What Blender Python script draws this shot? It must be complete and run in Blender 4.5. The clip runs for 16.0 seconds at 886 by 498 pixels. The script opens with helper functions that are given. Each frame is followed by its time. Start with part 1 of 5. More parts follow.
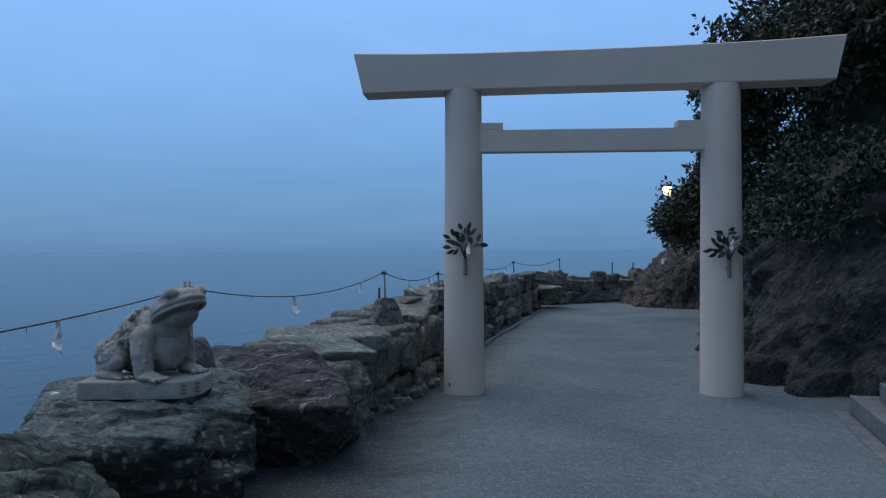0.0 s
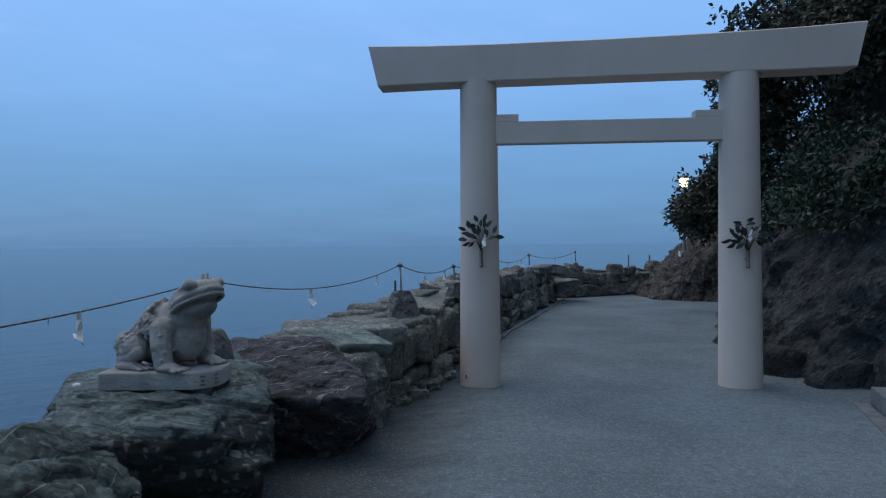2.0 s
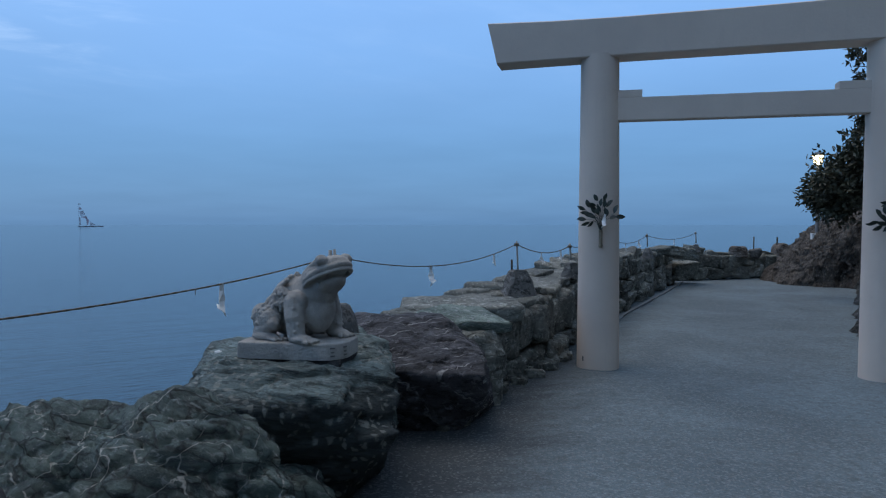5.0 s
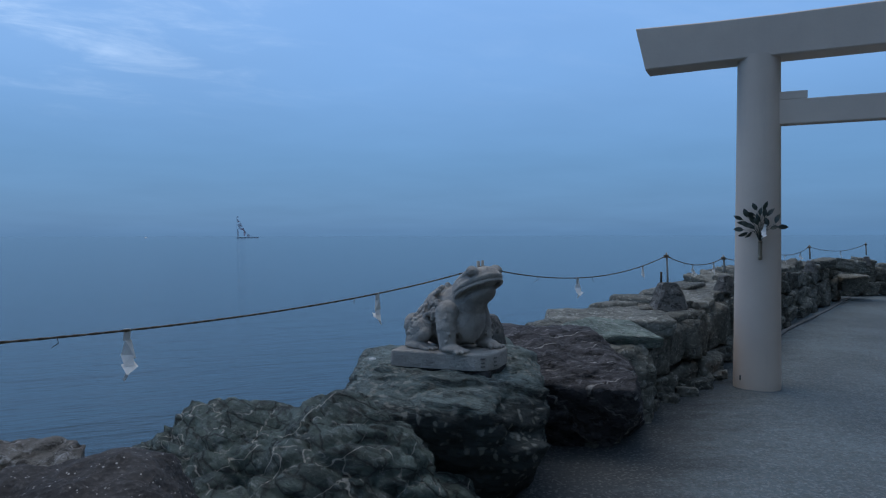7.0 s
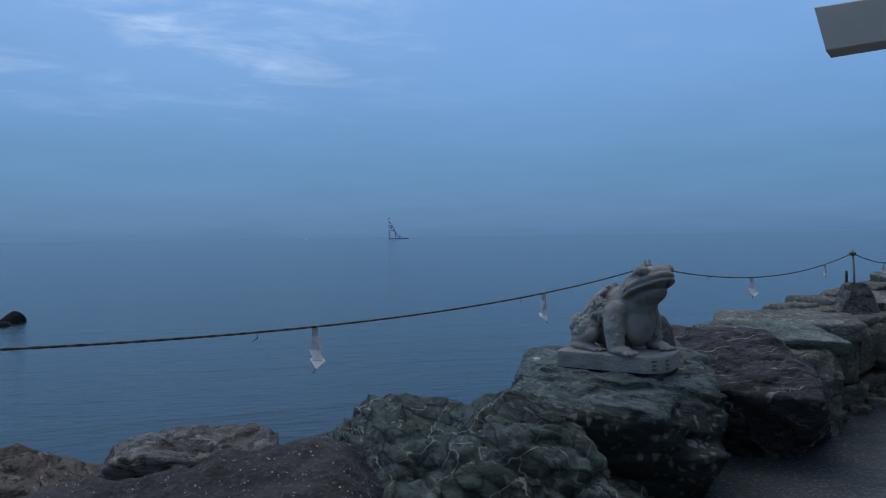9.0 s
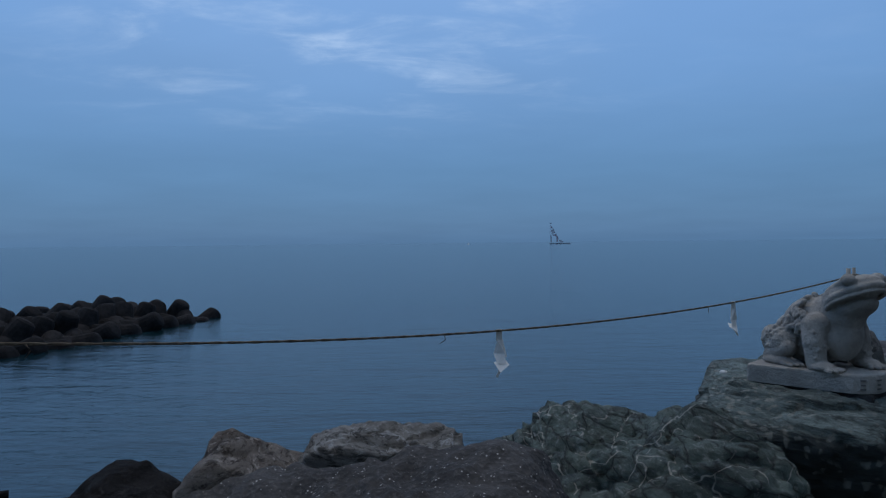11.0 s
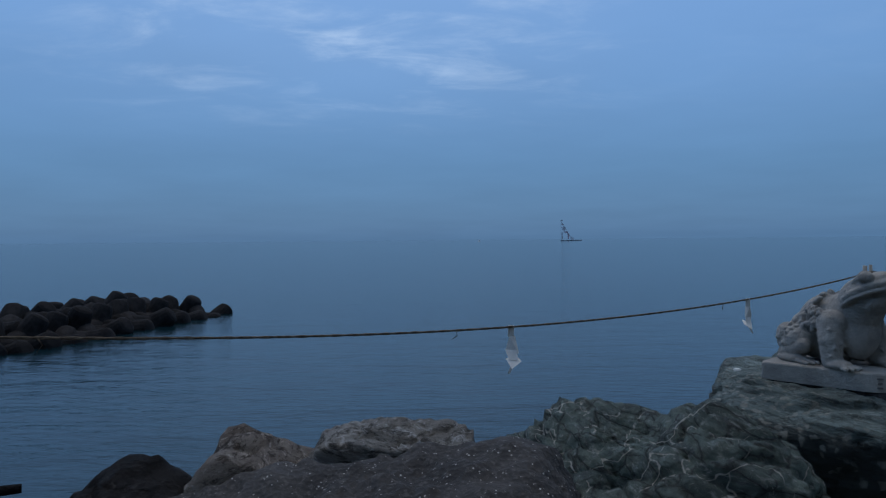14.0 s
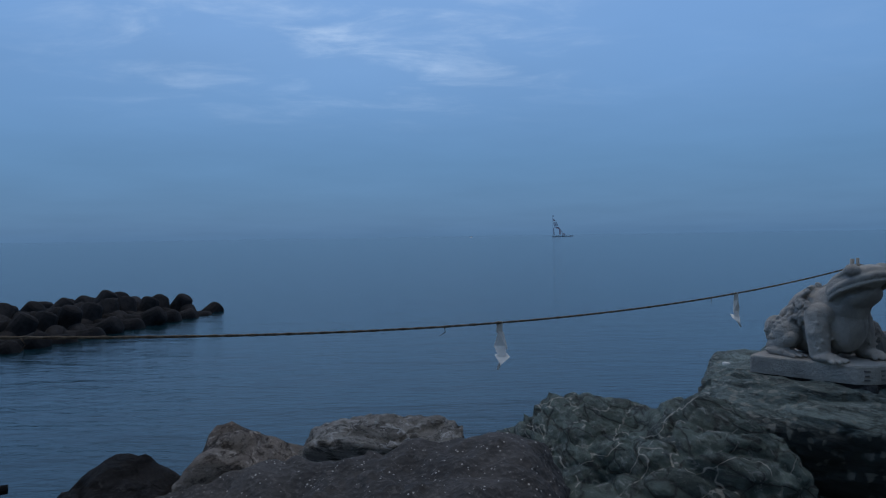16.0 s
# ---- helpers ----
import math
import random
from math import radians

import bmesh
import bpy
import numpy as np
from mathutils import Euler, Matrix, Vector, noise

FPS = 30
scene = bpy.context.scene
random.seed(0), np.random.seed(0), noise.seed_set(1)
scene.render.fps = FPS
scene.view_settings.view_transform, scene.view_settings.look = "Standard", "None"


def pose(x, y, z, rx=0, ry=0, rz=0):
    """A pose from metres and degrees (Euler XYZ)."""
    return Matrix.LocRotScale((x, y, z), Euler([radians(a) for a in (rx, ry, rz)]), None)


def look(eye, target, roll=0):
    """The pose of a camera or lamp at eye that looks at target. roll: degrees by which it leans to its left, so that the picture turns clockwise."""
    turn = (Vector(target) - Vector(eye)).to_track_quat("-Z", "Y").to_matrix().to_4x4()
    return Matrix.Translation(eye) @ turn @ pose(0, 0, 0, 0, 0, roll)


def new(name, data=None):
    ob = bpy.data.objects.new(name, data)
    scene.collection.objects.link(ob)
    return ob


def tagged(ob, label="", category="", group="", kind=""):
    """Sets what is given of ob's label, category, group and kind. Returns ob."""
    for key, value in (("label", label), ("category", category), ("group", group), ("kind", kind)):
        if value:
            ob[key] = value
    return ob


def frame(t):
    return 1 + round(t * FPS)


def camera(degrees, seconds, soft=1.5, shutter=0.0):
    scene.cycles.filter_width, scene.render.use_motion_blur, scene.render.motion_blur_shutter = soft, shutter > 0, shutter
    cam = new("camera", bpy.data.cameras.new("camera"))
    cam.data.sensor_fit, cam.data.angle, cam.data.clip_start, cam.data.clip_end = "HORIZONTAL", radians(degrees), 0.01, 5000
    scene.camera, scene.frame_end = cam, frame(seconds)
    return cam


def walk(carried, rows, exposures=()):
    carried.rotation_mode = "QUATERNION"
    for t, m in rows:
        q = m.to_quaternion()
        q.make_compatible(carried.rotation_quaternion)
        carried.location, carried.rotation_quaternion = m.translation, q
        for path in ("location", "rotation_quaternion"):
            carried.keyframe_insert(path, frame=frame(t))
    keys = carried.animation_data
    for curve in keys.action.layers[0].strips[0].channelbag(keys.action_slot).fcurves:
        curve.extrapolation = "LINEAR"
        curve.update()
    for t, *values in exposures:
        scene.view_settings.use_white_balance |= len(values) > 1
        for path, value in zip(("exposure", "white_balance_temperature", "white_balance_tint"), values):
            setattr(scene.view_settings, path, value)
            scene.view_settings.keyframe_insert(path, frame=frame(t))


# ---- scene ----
cam = camera(63.7, 16.0, 1.2)
PATH = [
    (0, (-0.107, -1.085, 1.642), (-0.079, 0.914, 1.645), -0.2),
    (0.5, (-0.105, -1.086, 1.633), (-0.076, 0.914, 1.634), -0.3),
    (1, (-0.1, -1.084, 1.627), (-0.075, 0.916, 1.624), -0.5),
    (1.5, (-0.106, -1.089, 1.632), (-0.088, 0.911, 1.622), -0.5),
    (2, (-0.117, -1.079, 1.621), (-0.131, 0.921, 1.608), -0.5),
    (2.5, (-0.136, -1.077, 1.615), (-0.215, 0.921, 1.594), -0.7),
    (3, (-0.154, -1.076, 1.621), (-0.313, 0.918, 1.592), -0.8),
    (3.5, (-0.16, -1.077, 1.615), (-0.373, 0.911, 1.582), -0.5),
    (5.8, (-0.243, -1.077, 1.618), (-0.681, 0.873, 1.537), 0.0),
    (6, (-0.252, -1.078, 1.615), (-0.734, 0.862, 1.541), 0.0),
    (6.5, (-0.27, -1.074, 1.617), (-0.852, 0.838, 1.563), -0.1),
    (7, (-0.29, -1.091, 1.62), (-0.977, 0.787, 1.581), -0.1),
    (7.5, (-0.322, -1.095, 1.619), (-1.101, 0.747, 1.587), -0.1),
    (8, (-0.344, -1.097, 1.618), (-1.203, 0.709, 1.585), -0.2),
    (8.5, (-0.361, -1.113, 1.62), (-1.309, 0.647, 1.581), -0.4),
    (9, (-0.393, -1.133, 1.62), (-1.448, 0.565, 1.583), -0.8),
    (9.5, (-0.419, -1.152, 1.623), (-1.594, 0.467, 1.597), -0.6),
    (10, (-0.434, -1.178, 1.629), (-1.718, 0.356, 1.613), -0.4),
    (10.2, (-0.44, -1.186, 1.628), (-1.762, 0.315, 1.613), -0.4),
    (12.3, (-0.489, -1.203, 1.622), (-1.924, 0.19, 1.599), -0.7),
    (12.5, (-0.487, -1.199, 1.622), (-1.92, 0.196, 1.598), -0.6),
    (13, (-0.494, -1.188, 1.617), (-1.923, 0.211, 1.589), -0.6),
    (13.5, (-0.499, -1.178, 1.614), (-1.929, 0.22, 1.585), -0.5),
    (14, (-0.482, -1.188, 1.618), (-1.911, 0.211, 1.591), -0.5),
    (14.5, (-0.485, -1.179, 1.614), (-1.909, 0.226, 1.587), -0.4),
    (15, (-0.481, -1.177, 1.616), (-1.9, 0.232, 1.585), -0.7),
    (15.5, (-0.478, -1.171, 1.619), (-1.894, 0.242, 1.583), -0.8),
    (16, (-0.475, -1.171, 1.616), (-1.888, 0.244, 1.579), -0.9),
]
walk(cam, [(t, look(eye, target, roll)) for t, eye, target, roll in PATH], exposures=[(0, 0.34), (3.5, 0.38), (5.8, 0.39), (7, 0.18), (8, 0.07), (9, 0.01), (10.2, -0.08), (12.3, -0.15), (16, -0.15)])
# ---- world, sun ----
world = bpy.data.worlds.new("dusk_sky")
scene.world = world
world.use_nodes = True


def build_sky():
    nt = world.node_tree
    nt.nodes.clear()
    N, L = nt.nodes.new, nt.links.new
    out, bg = N("ShaderNodeOutputWorld"), N("ShaderNodeBackground")
    tc, sep = N("ShaderNodeTexCoord"), N("ShaderNodeSeparateXYZ")
    L(tc.outputs["Generated"], sep.inputs[0])
    # overcast deck: colour by height over the horizon
    ramp = N("ShaderNodeValToRGB")
    stops = [(0.0, (0.076, 0.190, 0.372)), (0.03, (0.086, 0.214, 0.415)), (0.10, (0.110, 0.263, 0.505)), (0.20, (0.160, 0.342, 0.660)),
             (0.33, (0.205, 0.410, 0.795)), (0.50, (0.23, 0.38, 0.64)), (0.75, (0.26, 0.365, 0.54)), (1.0, (0.28, 0.37, 0.50))]
    els = ramp.color_ramp.elements
    els[0].position, els[0].color = stops[0][0], (*stops[0][1], 1)
    els[1].position, els[1].color = stops[-1][0], (*stops[-1][1], 1)
    for p, c in stops[1:-1]:
        e = els.new(p)
        e.color = (*c, 1)
    L(sep.outputs["Z"], ramp.inputs[0])
    # clear sky above the deck
    sky = N("ShaderNodeTexSky")
    sky.sky_type, sky.sun_disc = "NISHITA", False
    sky.sun_elevation, sky.sun_rotation = radians(SUN_UP), radians(SUN_TURN)
    dim = N("ShaderNodeVectorMath")
    dim.operation = "SCALE"
    dim.inputs["Scale"].default_value = 0.1
    L(sky.outputs[0], dim.inputs[0])
    deck = N("ShaderNodeMix")
    deck.data_type = "RGBA"
    deck.inputs["Factor"].default_value = 0.93
    L(dim.outputs[0], deck.inputs["A"])
    L(ramp.outputs[0], deck.inputs["B"])

    def math_node(op, a, b=None, clamp=False):
        n = N("ShaderNodeMath")
        n.operation, n.use_clamp = op, clamp
        for k, v in enumerate((a, b)):
            if v is None:
                continue
            if isinstance(v, (int, float)):
                n.inputs[k].default_value = v
            else:
                L(v, n.inputs[k])
        return n.outputs[0]

    # cloud streaks: noise on a flat layer overhead
    up = math_node("ADD", math_node("MAXIMUM", sep.outputs["Z"], 0.0), 0.10)
    comb = N("ShaderNodeCombineXYZ")
    L(math_node("DIVIDE", sep.outputs["X"], up), comb.inputs[0])
    L(math_node("DIVIDE", sep.outputs["Y"], up), comb.inputs[1])
    rot = N("ShaderNodeMapping")
    rot.vector_type = "TEXTURE"
    rot.inputs["Rotation"].default_value = (0, 0, radians(47))
    rot.inputs["Scale"].default_value = (1.35, 0.85, 1)
    rot.inputs["Location"].default_value = (-0.14, 0.10, 0)
    L(comb.outputs[0], rot.inputs[0])
    nz = N("ShaderNodeTexNoise")
    nz.inputs["Scale"].default_value, nz.inputs["Detail"].default_value, nz.inputs["Roughness"].default_value, nz.inputs["Distortion"].default_value = 2.4, 9, 0.60, 0.4
    L(rot.outputs[0], nz.inputs["Vector"])
    fine = N("ShaderNodeMapRange")
    fine.inputs["From Min"].default_value, fine.inputs["From Max"].default_value = 0.45, 0.88
    fine.inputs["To Min"].default_value = 0.06
    fine.interpolation_type = "SMOOTHSTEP"
    L(nz.outputs["Fac"], fine.inputs["Value"])
    # the thin part of the deck, out over the sea
    dot = N("ShaderNodeVectorMath")
    dot.operation = "DOT_PRODUCT"
    dot.inputs[1].default_value = Vector((-0.76, 0.585, 0.285)).normalized()
    L(tc.outputs["Generated"], dot.inputs[0])
    near = N("ShaderNodeMapRange")
    near.interpolation_type = "SMOOTHSTEP"
    near.inputs["From Min"].default_value, near.inputs["From Max"].default_value = 0.905, 0.998
    L(dot.outputs["Value"], near.inputs["Value"])
    low = N("ShaderNodeMapRange")
    low.interpolation_type = "SMOOTHSTEP"
    low.inputs["From Min"].default_value, low.inputs["From Max"].default_value = 0.12, 0.27
    L(sep.outputs["Z"], low.inputs["Value"])
    streak = math_node("MULTIPLY", math_node("MULTIPLY", fine.outputs[0], math_node("ADD", math_node("MULTIPLY", near.outputs[0], 0.90), 0.11)), low.outputs[0], True)
    lit = N("ShaderNodeMix")
    lit.data_type = "RGBA"
    L(streak, lit.inputs["Factor"])
    L(deck.outputs["Result"], lit.inputs["A"])
    lit.inputs["B"].default_value = (0.52, 0.70, 0.98, 1)
    # soft mottling of the whole deck
    nz2 = N("ShaderNodeTexNoise")
    nz2.inputs["Scale"].default_value, nz2.inputs["Detail"].default_value = 0.9, 4
    L(comb.outputs[0], nz2.inputs["Vector"])
    mot = N("ShaderNodeMapRange")
    mot.inputs["To Min"].default_value, mot.inputs["To Max"].default_value = 0.90, 1.10
    L(nz2.outputs["Fac"], mot.inputs["Value"])
    mul = N("ShaderNodeVectorMath")
    mul.operation = "SCALE"
    L(lit.outputs["Result"], mul.inputs[0])
    L(mot.outputs[0], mul.inputs["Scale"])
    L(mul.outputs[0], bg.inputs[0])
    bg.inputs[1].default_value = 1.0
    L(bg.outputs[0], out.inputs[0])


SUN_UP, SUN_TURN = 66, 300
build_sky()
sun = new("sun", bpy.data.lights.new("sun", "SUN"))
sun.data.energy, sun.data.angle, sun.data.color = 0.75, radians(45), (1.0, 0.87, 0.76)
sun.matrix_world = look((-2.2, 1.2, 6.0), (0, 0, 0))


# ---- materials ----
def socket(node, name, value):
    node.inputs[name].default_value = value


class Nodes:
    """A small builder for one material."""

    def __init__(self, name, rough=0.85, metal=0.0, spec=0.3):
        self.mat = bpy.data.materials.new(name)
        self.mat.use_nodes = True
        self.nt = self.mat.node_tree
        self.bsdf = self.nt.nodes["Principled BSDF"]
        socket(self.bsdf, "Roughness", rough)
        socket(self.bsdf, "Metallic", metal)
        socket(self.bsdf, "Specular IOR Level", spec)
        tc = self.nt.nodes.new("ShaderNodeTexCoord")
        self.co = tc.outputs["Object"]
        self.color, self.height = None, None

    def n(self, kind):
        return self.nt.nodes.new(kind)

    def link(self, a, b):
        self.nt.links.new(a, b)

    def world_co(self):
        self.co = self.n("ShaderNodeNewGeometry").outputs["Position"]
        return self

    def mapped(self, scale=(1, 1, 1), rotation=(0, 0, 0)):
        m = self.n("ShaderNodeMapping")
        m.vector_type = "TEXTURE"
        m.inputs["Scale"].default_value = [1 / k for k in scale]
        m.inputs["Rotation"].default_value = [radians(a) for a in rotation]
        self.link(self.co, m.inputs[0])
        return m.outputs[0]

    def noise(self, scale, detail=6, rough=0.6, warp=0.0, co=None):
        t = self.n("ShaderNodeTexNoise")
        socket(t, "Scale", scale), socket(t, "Detail", detail), socket(t, "Roughness", rough), socket(t, "Distortion", warp)
        self.link(co or self.co, t.inputs["Vector"])
        return t.outputs["Fac"]

    def stirred(self, co, scale, amount):
        """The coordinates pushed about by noise."""
        t = self.n("ShaderNodeTexNoise")
        socket(t, "Scale", scale), socket(t, "Detail", 4)
        self.link(co, t.inputs["Vector"])
        k = self.n("ShaderNodeVectorMath")
        k.operation = "SCALE"
        socket(k, "Scale", amount)
        self.link(t.outputs["Color"], k.inputs[0])
        a = self.n("ShaderNodeVectorMath")
        a.operation = "ADD"
        self.link(co, a.inputs[0]), self.link(k.outputs[0], a.inputs[1])
        return a.outputs[0]

    def cells(self, scale, feature="F1", out="Distance", co=None):
        t = self.n("ShaderNodeTexVoronoi")
        t.feature = feature
        socket(t, "Scale", scale)
        self.link(co or self.co, t.inputs["Vector"])
        return t.outputs[out]

    def span(self, value, a, b, c=0.0, d=1.0):
        m = self.n("ShaderNodeMapRange")
        m.interpolation_type = "SMOOTHSTEP"
        for k, v in zip(("From Min", "From Max", "To Min", "To Max"), (a, b, c, d)):
            socket(m, k, v)
        self.link(value, m.inputs["Value"])
        return m.outputs[0]

    def times(self, a, b):
        m = self.n("ShaderNodeMath")
        m.operation = "MULTIPLY"
        for k, v in enumerate((a, b)):
            if isinstance(v, (int, float)):
                m.inputs[k].default_value = v
            else:
                self.link(v, m.inputs[k])
        return m.outputs[0]

    def plus(self, a, b):
        m = self.n("ShaderNodeMath")
        m.operation = "ADD"
        self.link(a, m.inputs[0]), self.link(b, m.inputs[1])
        return m.outputs[0]

    def paint(self, fac, colour, base=None):
        """Lay a colour over what there is, by a factor."""
        m = self.n("ShaderNodeMix")
        m.data_type = "RGBA"
        if isinstance(fac, (int, float)):
            socket(m, "Factor", fac)
        else:
            self.link(fac, m.inputs["Factor"])
        if base is not None:
            m.inputs["A"].default_value = (*base, 1)
        else:
            self.link(self.color, m.inputs["A"])
        m.inputs["B"].default_value = (*colour, 1)
        self.color = m.outputs["Result"]
        return self

    def vary(self, low=0.75, high=1.25, island=False):
        """Lighter and darker, object by object or leaf by leaf."""
        if island:
            r = self.n("ShaderNodeNewGeometry").outputs["Random Per Island"]
        else:
            r = self.n("ShaderNodeObjectInfo").outputs["Random"]
        k = self.n("ShaderNodeMapRange")
        socket(k, "To Min", low), socket(k, "To Max", high)
        self.link(r, k.inputs["Value"])
        m = self.n("ShaderNodeVectorMath")
        m.operation = "SCALE"
        self.link(self.color, m.inputs[0]), self.link(k.outputs[0], m.inputs["Scale"])
        self.color = m.outputs[0]
        return self

    def bump(self, height, distance=0.01, strength=1.0):
        b = self.n("ShaderNodeBump")
        socket(b, "Distance", distance), socket(b, "Strength", strength)
        self.link(height, b.inputs["Height"])
        if self.height is not None:
            self.link(self.height, b.inputs["Normal"])
        self.height = b.outputs[0]
        return self

    def done(self):
        if self.color is not None:
            self.link(self.color, self.bsdf.inputs["Base Color"])
        if self.height is not None:
            self.link(self.height, self.bsdf.inputs["Normal"])
        return self.mat


def stone_material(name, dark, light, vein=None, lichen=None, vein_scale=3.0, strata=(1, 1, 5), tilt=(0, 0, 0), rough=0.8, spec=0.35, vary=None, depth=0.02, vein_width=0.012, fleck=0.88):
    m = Nodes(name, rough, 0, spec).world_co()
    layered = m.mapped(strata, tilt)
    m.paint(m.span(m.noise(1.7, 8, 0.65, 0.6, layered), 0.28, 0.72), light, dark)
    m.paint(m.times(m.span(m.noise(9, 8, 0.75, 0.5, layered), 0.49, 0.60), fleck), tuple(c * 0.30 for c in dark))
    m.paint(m.times(m.span(m.noise(13, 7, 0.72, 0.8, layered), 0.53, 0.64), 0.85), tuple(min(0.6, c * 1.8) for c in light))
    m.paint(m.times(m.span(m.noise(55, 4, 0.7), 0.52, 0.7), 0.45), tuple(c * 0.5 for c in dark))
    if vein:
        wave = m.n("ShaderNodeTexWave")
        socket(wave, "Scale", vein_scale), socket(wave, "Distortion", 7.0), socket(wave, "Detail", 3.0), socket(wave, "Detail Scale", 1.1), socket(wave, "Detail Roughness", 0.55)
        m.link(layered, wave.inputs["Vector"])
        thread = m.span(wave.outputs["Fac"], 1 - vein_width, 1.0)
        gate = m.span(m.noise(4.2, 4, 0.6), 0.45, 0.62)
        m.paint(m.times(m.times(thread, gate), 0.85), vein)
    if lichen:
        spots = m.times(m.span(m.cells(13, "F1", co=m.stirred(m.co, 9, 0.12)), 0.20, 0.36, 1, 0), m.span(m.noise(3.5, 4), 0.46, 0.60))
        m.paint(m.times(spots, 0.70), lichen)
    if vary:
        m.vary(*vary)
    crack = m.span(m.cells(3.1, "DISTANCE_TO_EDGE", "Distance", m.stirred(layered, 1.3, 0.5)), 0.0, 0.05)
    m.bump(crack, depth * 0.9, 0.7)
    m.bump(m.noise(3.4, 9, 0.72, 0.8, layered), depth * 3.0, 1.0)
    m.bump(m.noise(20, 7, 0.75, 0.3, layered), depth * 1.3, 1.0)
    m.bump(m.cells(9, "F1", co=layered), depth * 0.6, 0.5)
    return m.done()


M_GREEN = stone_material("green_schist", (0.110, 0.142, 0.138), (0.21, 0.275, 0.262), lichen=(0.34, 0.36, 0.33), strata=(1, 1, 4.5), tilt=(-10, 8, 20), fleck=0.6)


def shaded_schist():
    m = Nodes("shaded_green_schist", 0.8, 0, 0.35).world_co()
    layered = m.stirred(m.mapped((1, 1, 4.5), (-10, 8, 20)), 2.5, 0.15)
    m.paint(m.span(m.noise(1.7, 8, 0.65, 0.6, layered), 0.28, 0.72), (0.265, 0.345, 0.335), (0.140, 0.182, 0.178))
    m.paint(m.times(m.span(m.noise(8, 8, 0.75, 0.5, layered), 0.50, 0.60), 0.7), (0.042, 0.052, 0.052))
    m.paint(m.times(m.span(m.noise(13, 7, 0.72, 0.8, layered), 0.54, 0.64), 0.7), (0.36, 0.42, 0.40))
    # shade of the undercut flank put into the colour, its edge ragged
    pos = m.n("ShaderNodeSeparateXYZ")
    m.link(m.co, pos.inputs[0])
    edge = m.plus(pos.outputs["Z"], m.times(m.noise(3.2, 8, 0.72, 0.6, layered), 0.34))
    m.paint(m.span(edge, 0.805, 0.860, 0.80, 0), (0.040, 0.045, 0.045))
    m.paint(m.times(m.span(m.noise(17, 6, 0.7), 0.52, 0.66), 0.5), (0.075, 0.085, 0.083))
    spots = m.times(m.span(m.cells(17, "F1", co=m.stirred(m.co, 9, 0.14)), 0.22, 0.42, 1, 0), m.span(m.noise(3.1, 4), 0.42, 0.54))
    m.paint(m.times(spots, 0.80), (0.40, 0.41, 0.37))
    m.bump(m.span(m.cells(3.1, "DISTANCE_TO_EDGE", "Distance", layered), 0.0, 0.05), 0.02, 0.8)
    m.bump(m.noise(3.4, 9, 0.72, 0.8, layered), 0.06, 1.0).bump(m.noise(20, 7, 0.75, 0.3, layered), 0.026, 1.0)
    return m.done()


M_SHADED_SCHIST = shaded_schist()


def folded_schist():
    m = Nodes("veined_schist", 0.72, 0, 0.4).world_co()
    layered = m.stirred(m.mapped((1.0, 1.0, 2.1), (12, 24, 40)), 2.2, 0.35)
    m.paint(m.span(m.noise(1.9, 7, 0.62, 0.5, layered), 0.30, 0.70), (0.200, 0.268, 0.240), (0.086, 0.118, 0.108))
    m.paint(m.times(m.span(m.noise(7, 7, 0.72, 0.6, layered), 0.50, 0.62), 0.65), (0.062, 0.076, 0.078))
    m.paint(m.times(m.span(m.noise(16, 6, 0.75, 0.8, layered), 0.52, 0.64), 0.75), (0.36, 0.40, 0.385))
    # dark seams between the folds, white quartz threads along others
    seam = m.cells(4.6, "DISTANCE_TO_EDGE", "Distance", layered)
    m.paint(m.times(m.span(seam, 0.0, 0.055, 1, 0), 0.8), (0.030, 0.034, 0.034))
    thread = m.cells(2.9, "DISTANCE_TO_EDGE", "Distance", m.stirred(m.mapped((1.5, 0.8, 1.1), (35, 60, 20)), 3.0, 0.30))
    m.paint(m.times(m.times(m.span(thread, 0.003, 0.014, 1, 0), m.span(m.noise(5.1, 5, 0.65), 0.42, 0.54)), 0.90), (0.64, 0.63, 0.57))
    m.paint(m.times(m.times(m.span(m.noise(26, 4, 0.7), 0.62, 0.70), m.span(m.noise(2.3, 3), 0.50, 0.62)), 0.8), (0.52, 0.51, 0.48))
    m.bump(m.span(seam, 0.0, 0.10), 0.030, 0.9)
    m.bump(m.noise(6, 8, 0.72, 0.6, layered), 0.075, 1.0).bump(m.noise(24, 7, 0.75, 0.3, layered), 0.03, 1.0)
    return m.done()


M_VEINED = folded_schist()
M_PURPLE = stone_material("dark_slate_rock", (0.064, 0.063, 0.069), (0.140, 0.138, 0.147), vein=(0.66, 0.65, 0.63), vein_scale=1.6, strata=(1.5, 0.5, 1.2), tilt=(0, 0, -50), vein_width=0.016)
M_SLAB = stone_material("pale_green_stone", (0.19, 0.245, 0.215), (0.33, 0.41, 0.36), strata=(1, 1, 7), tilt=(6, 10, 25), fleck=0.55)
M_WALL = stone_material("wall_stone", (0.104, 0.110, 0.095), (0.238, 0.238, 0.210), lichen=(0.33, 0.34, 0.31), strata=(1, 1, 1.7), tilt=(10, 5, 0), vary=(0.7, 1.35), depth=0.013, fleck=0.5)
M_PALE = stone_material("pale_weathered_rock", (0.15, 0.14, 0.125), (0.40, 0.385, 0.36), strata=(1, 1, 4), tilt=(8, 12, 30))
M_BROWN = stone_material("brown_rock", (0.10, 0.066, 0.045), (0.31, 0.275, 0.245), strata=(1, 1, 3), tilt=(20, -14, 40))
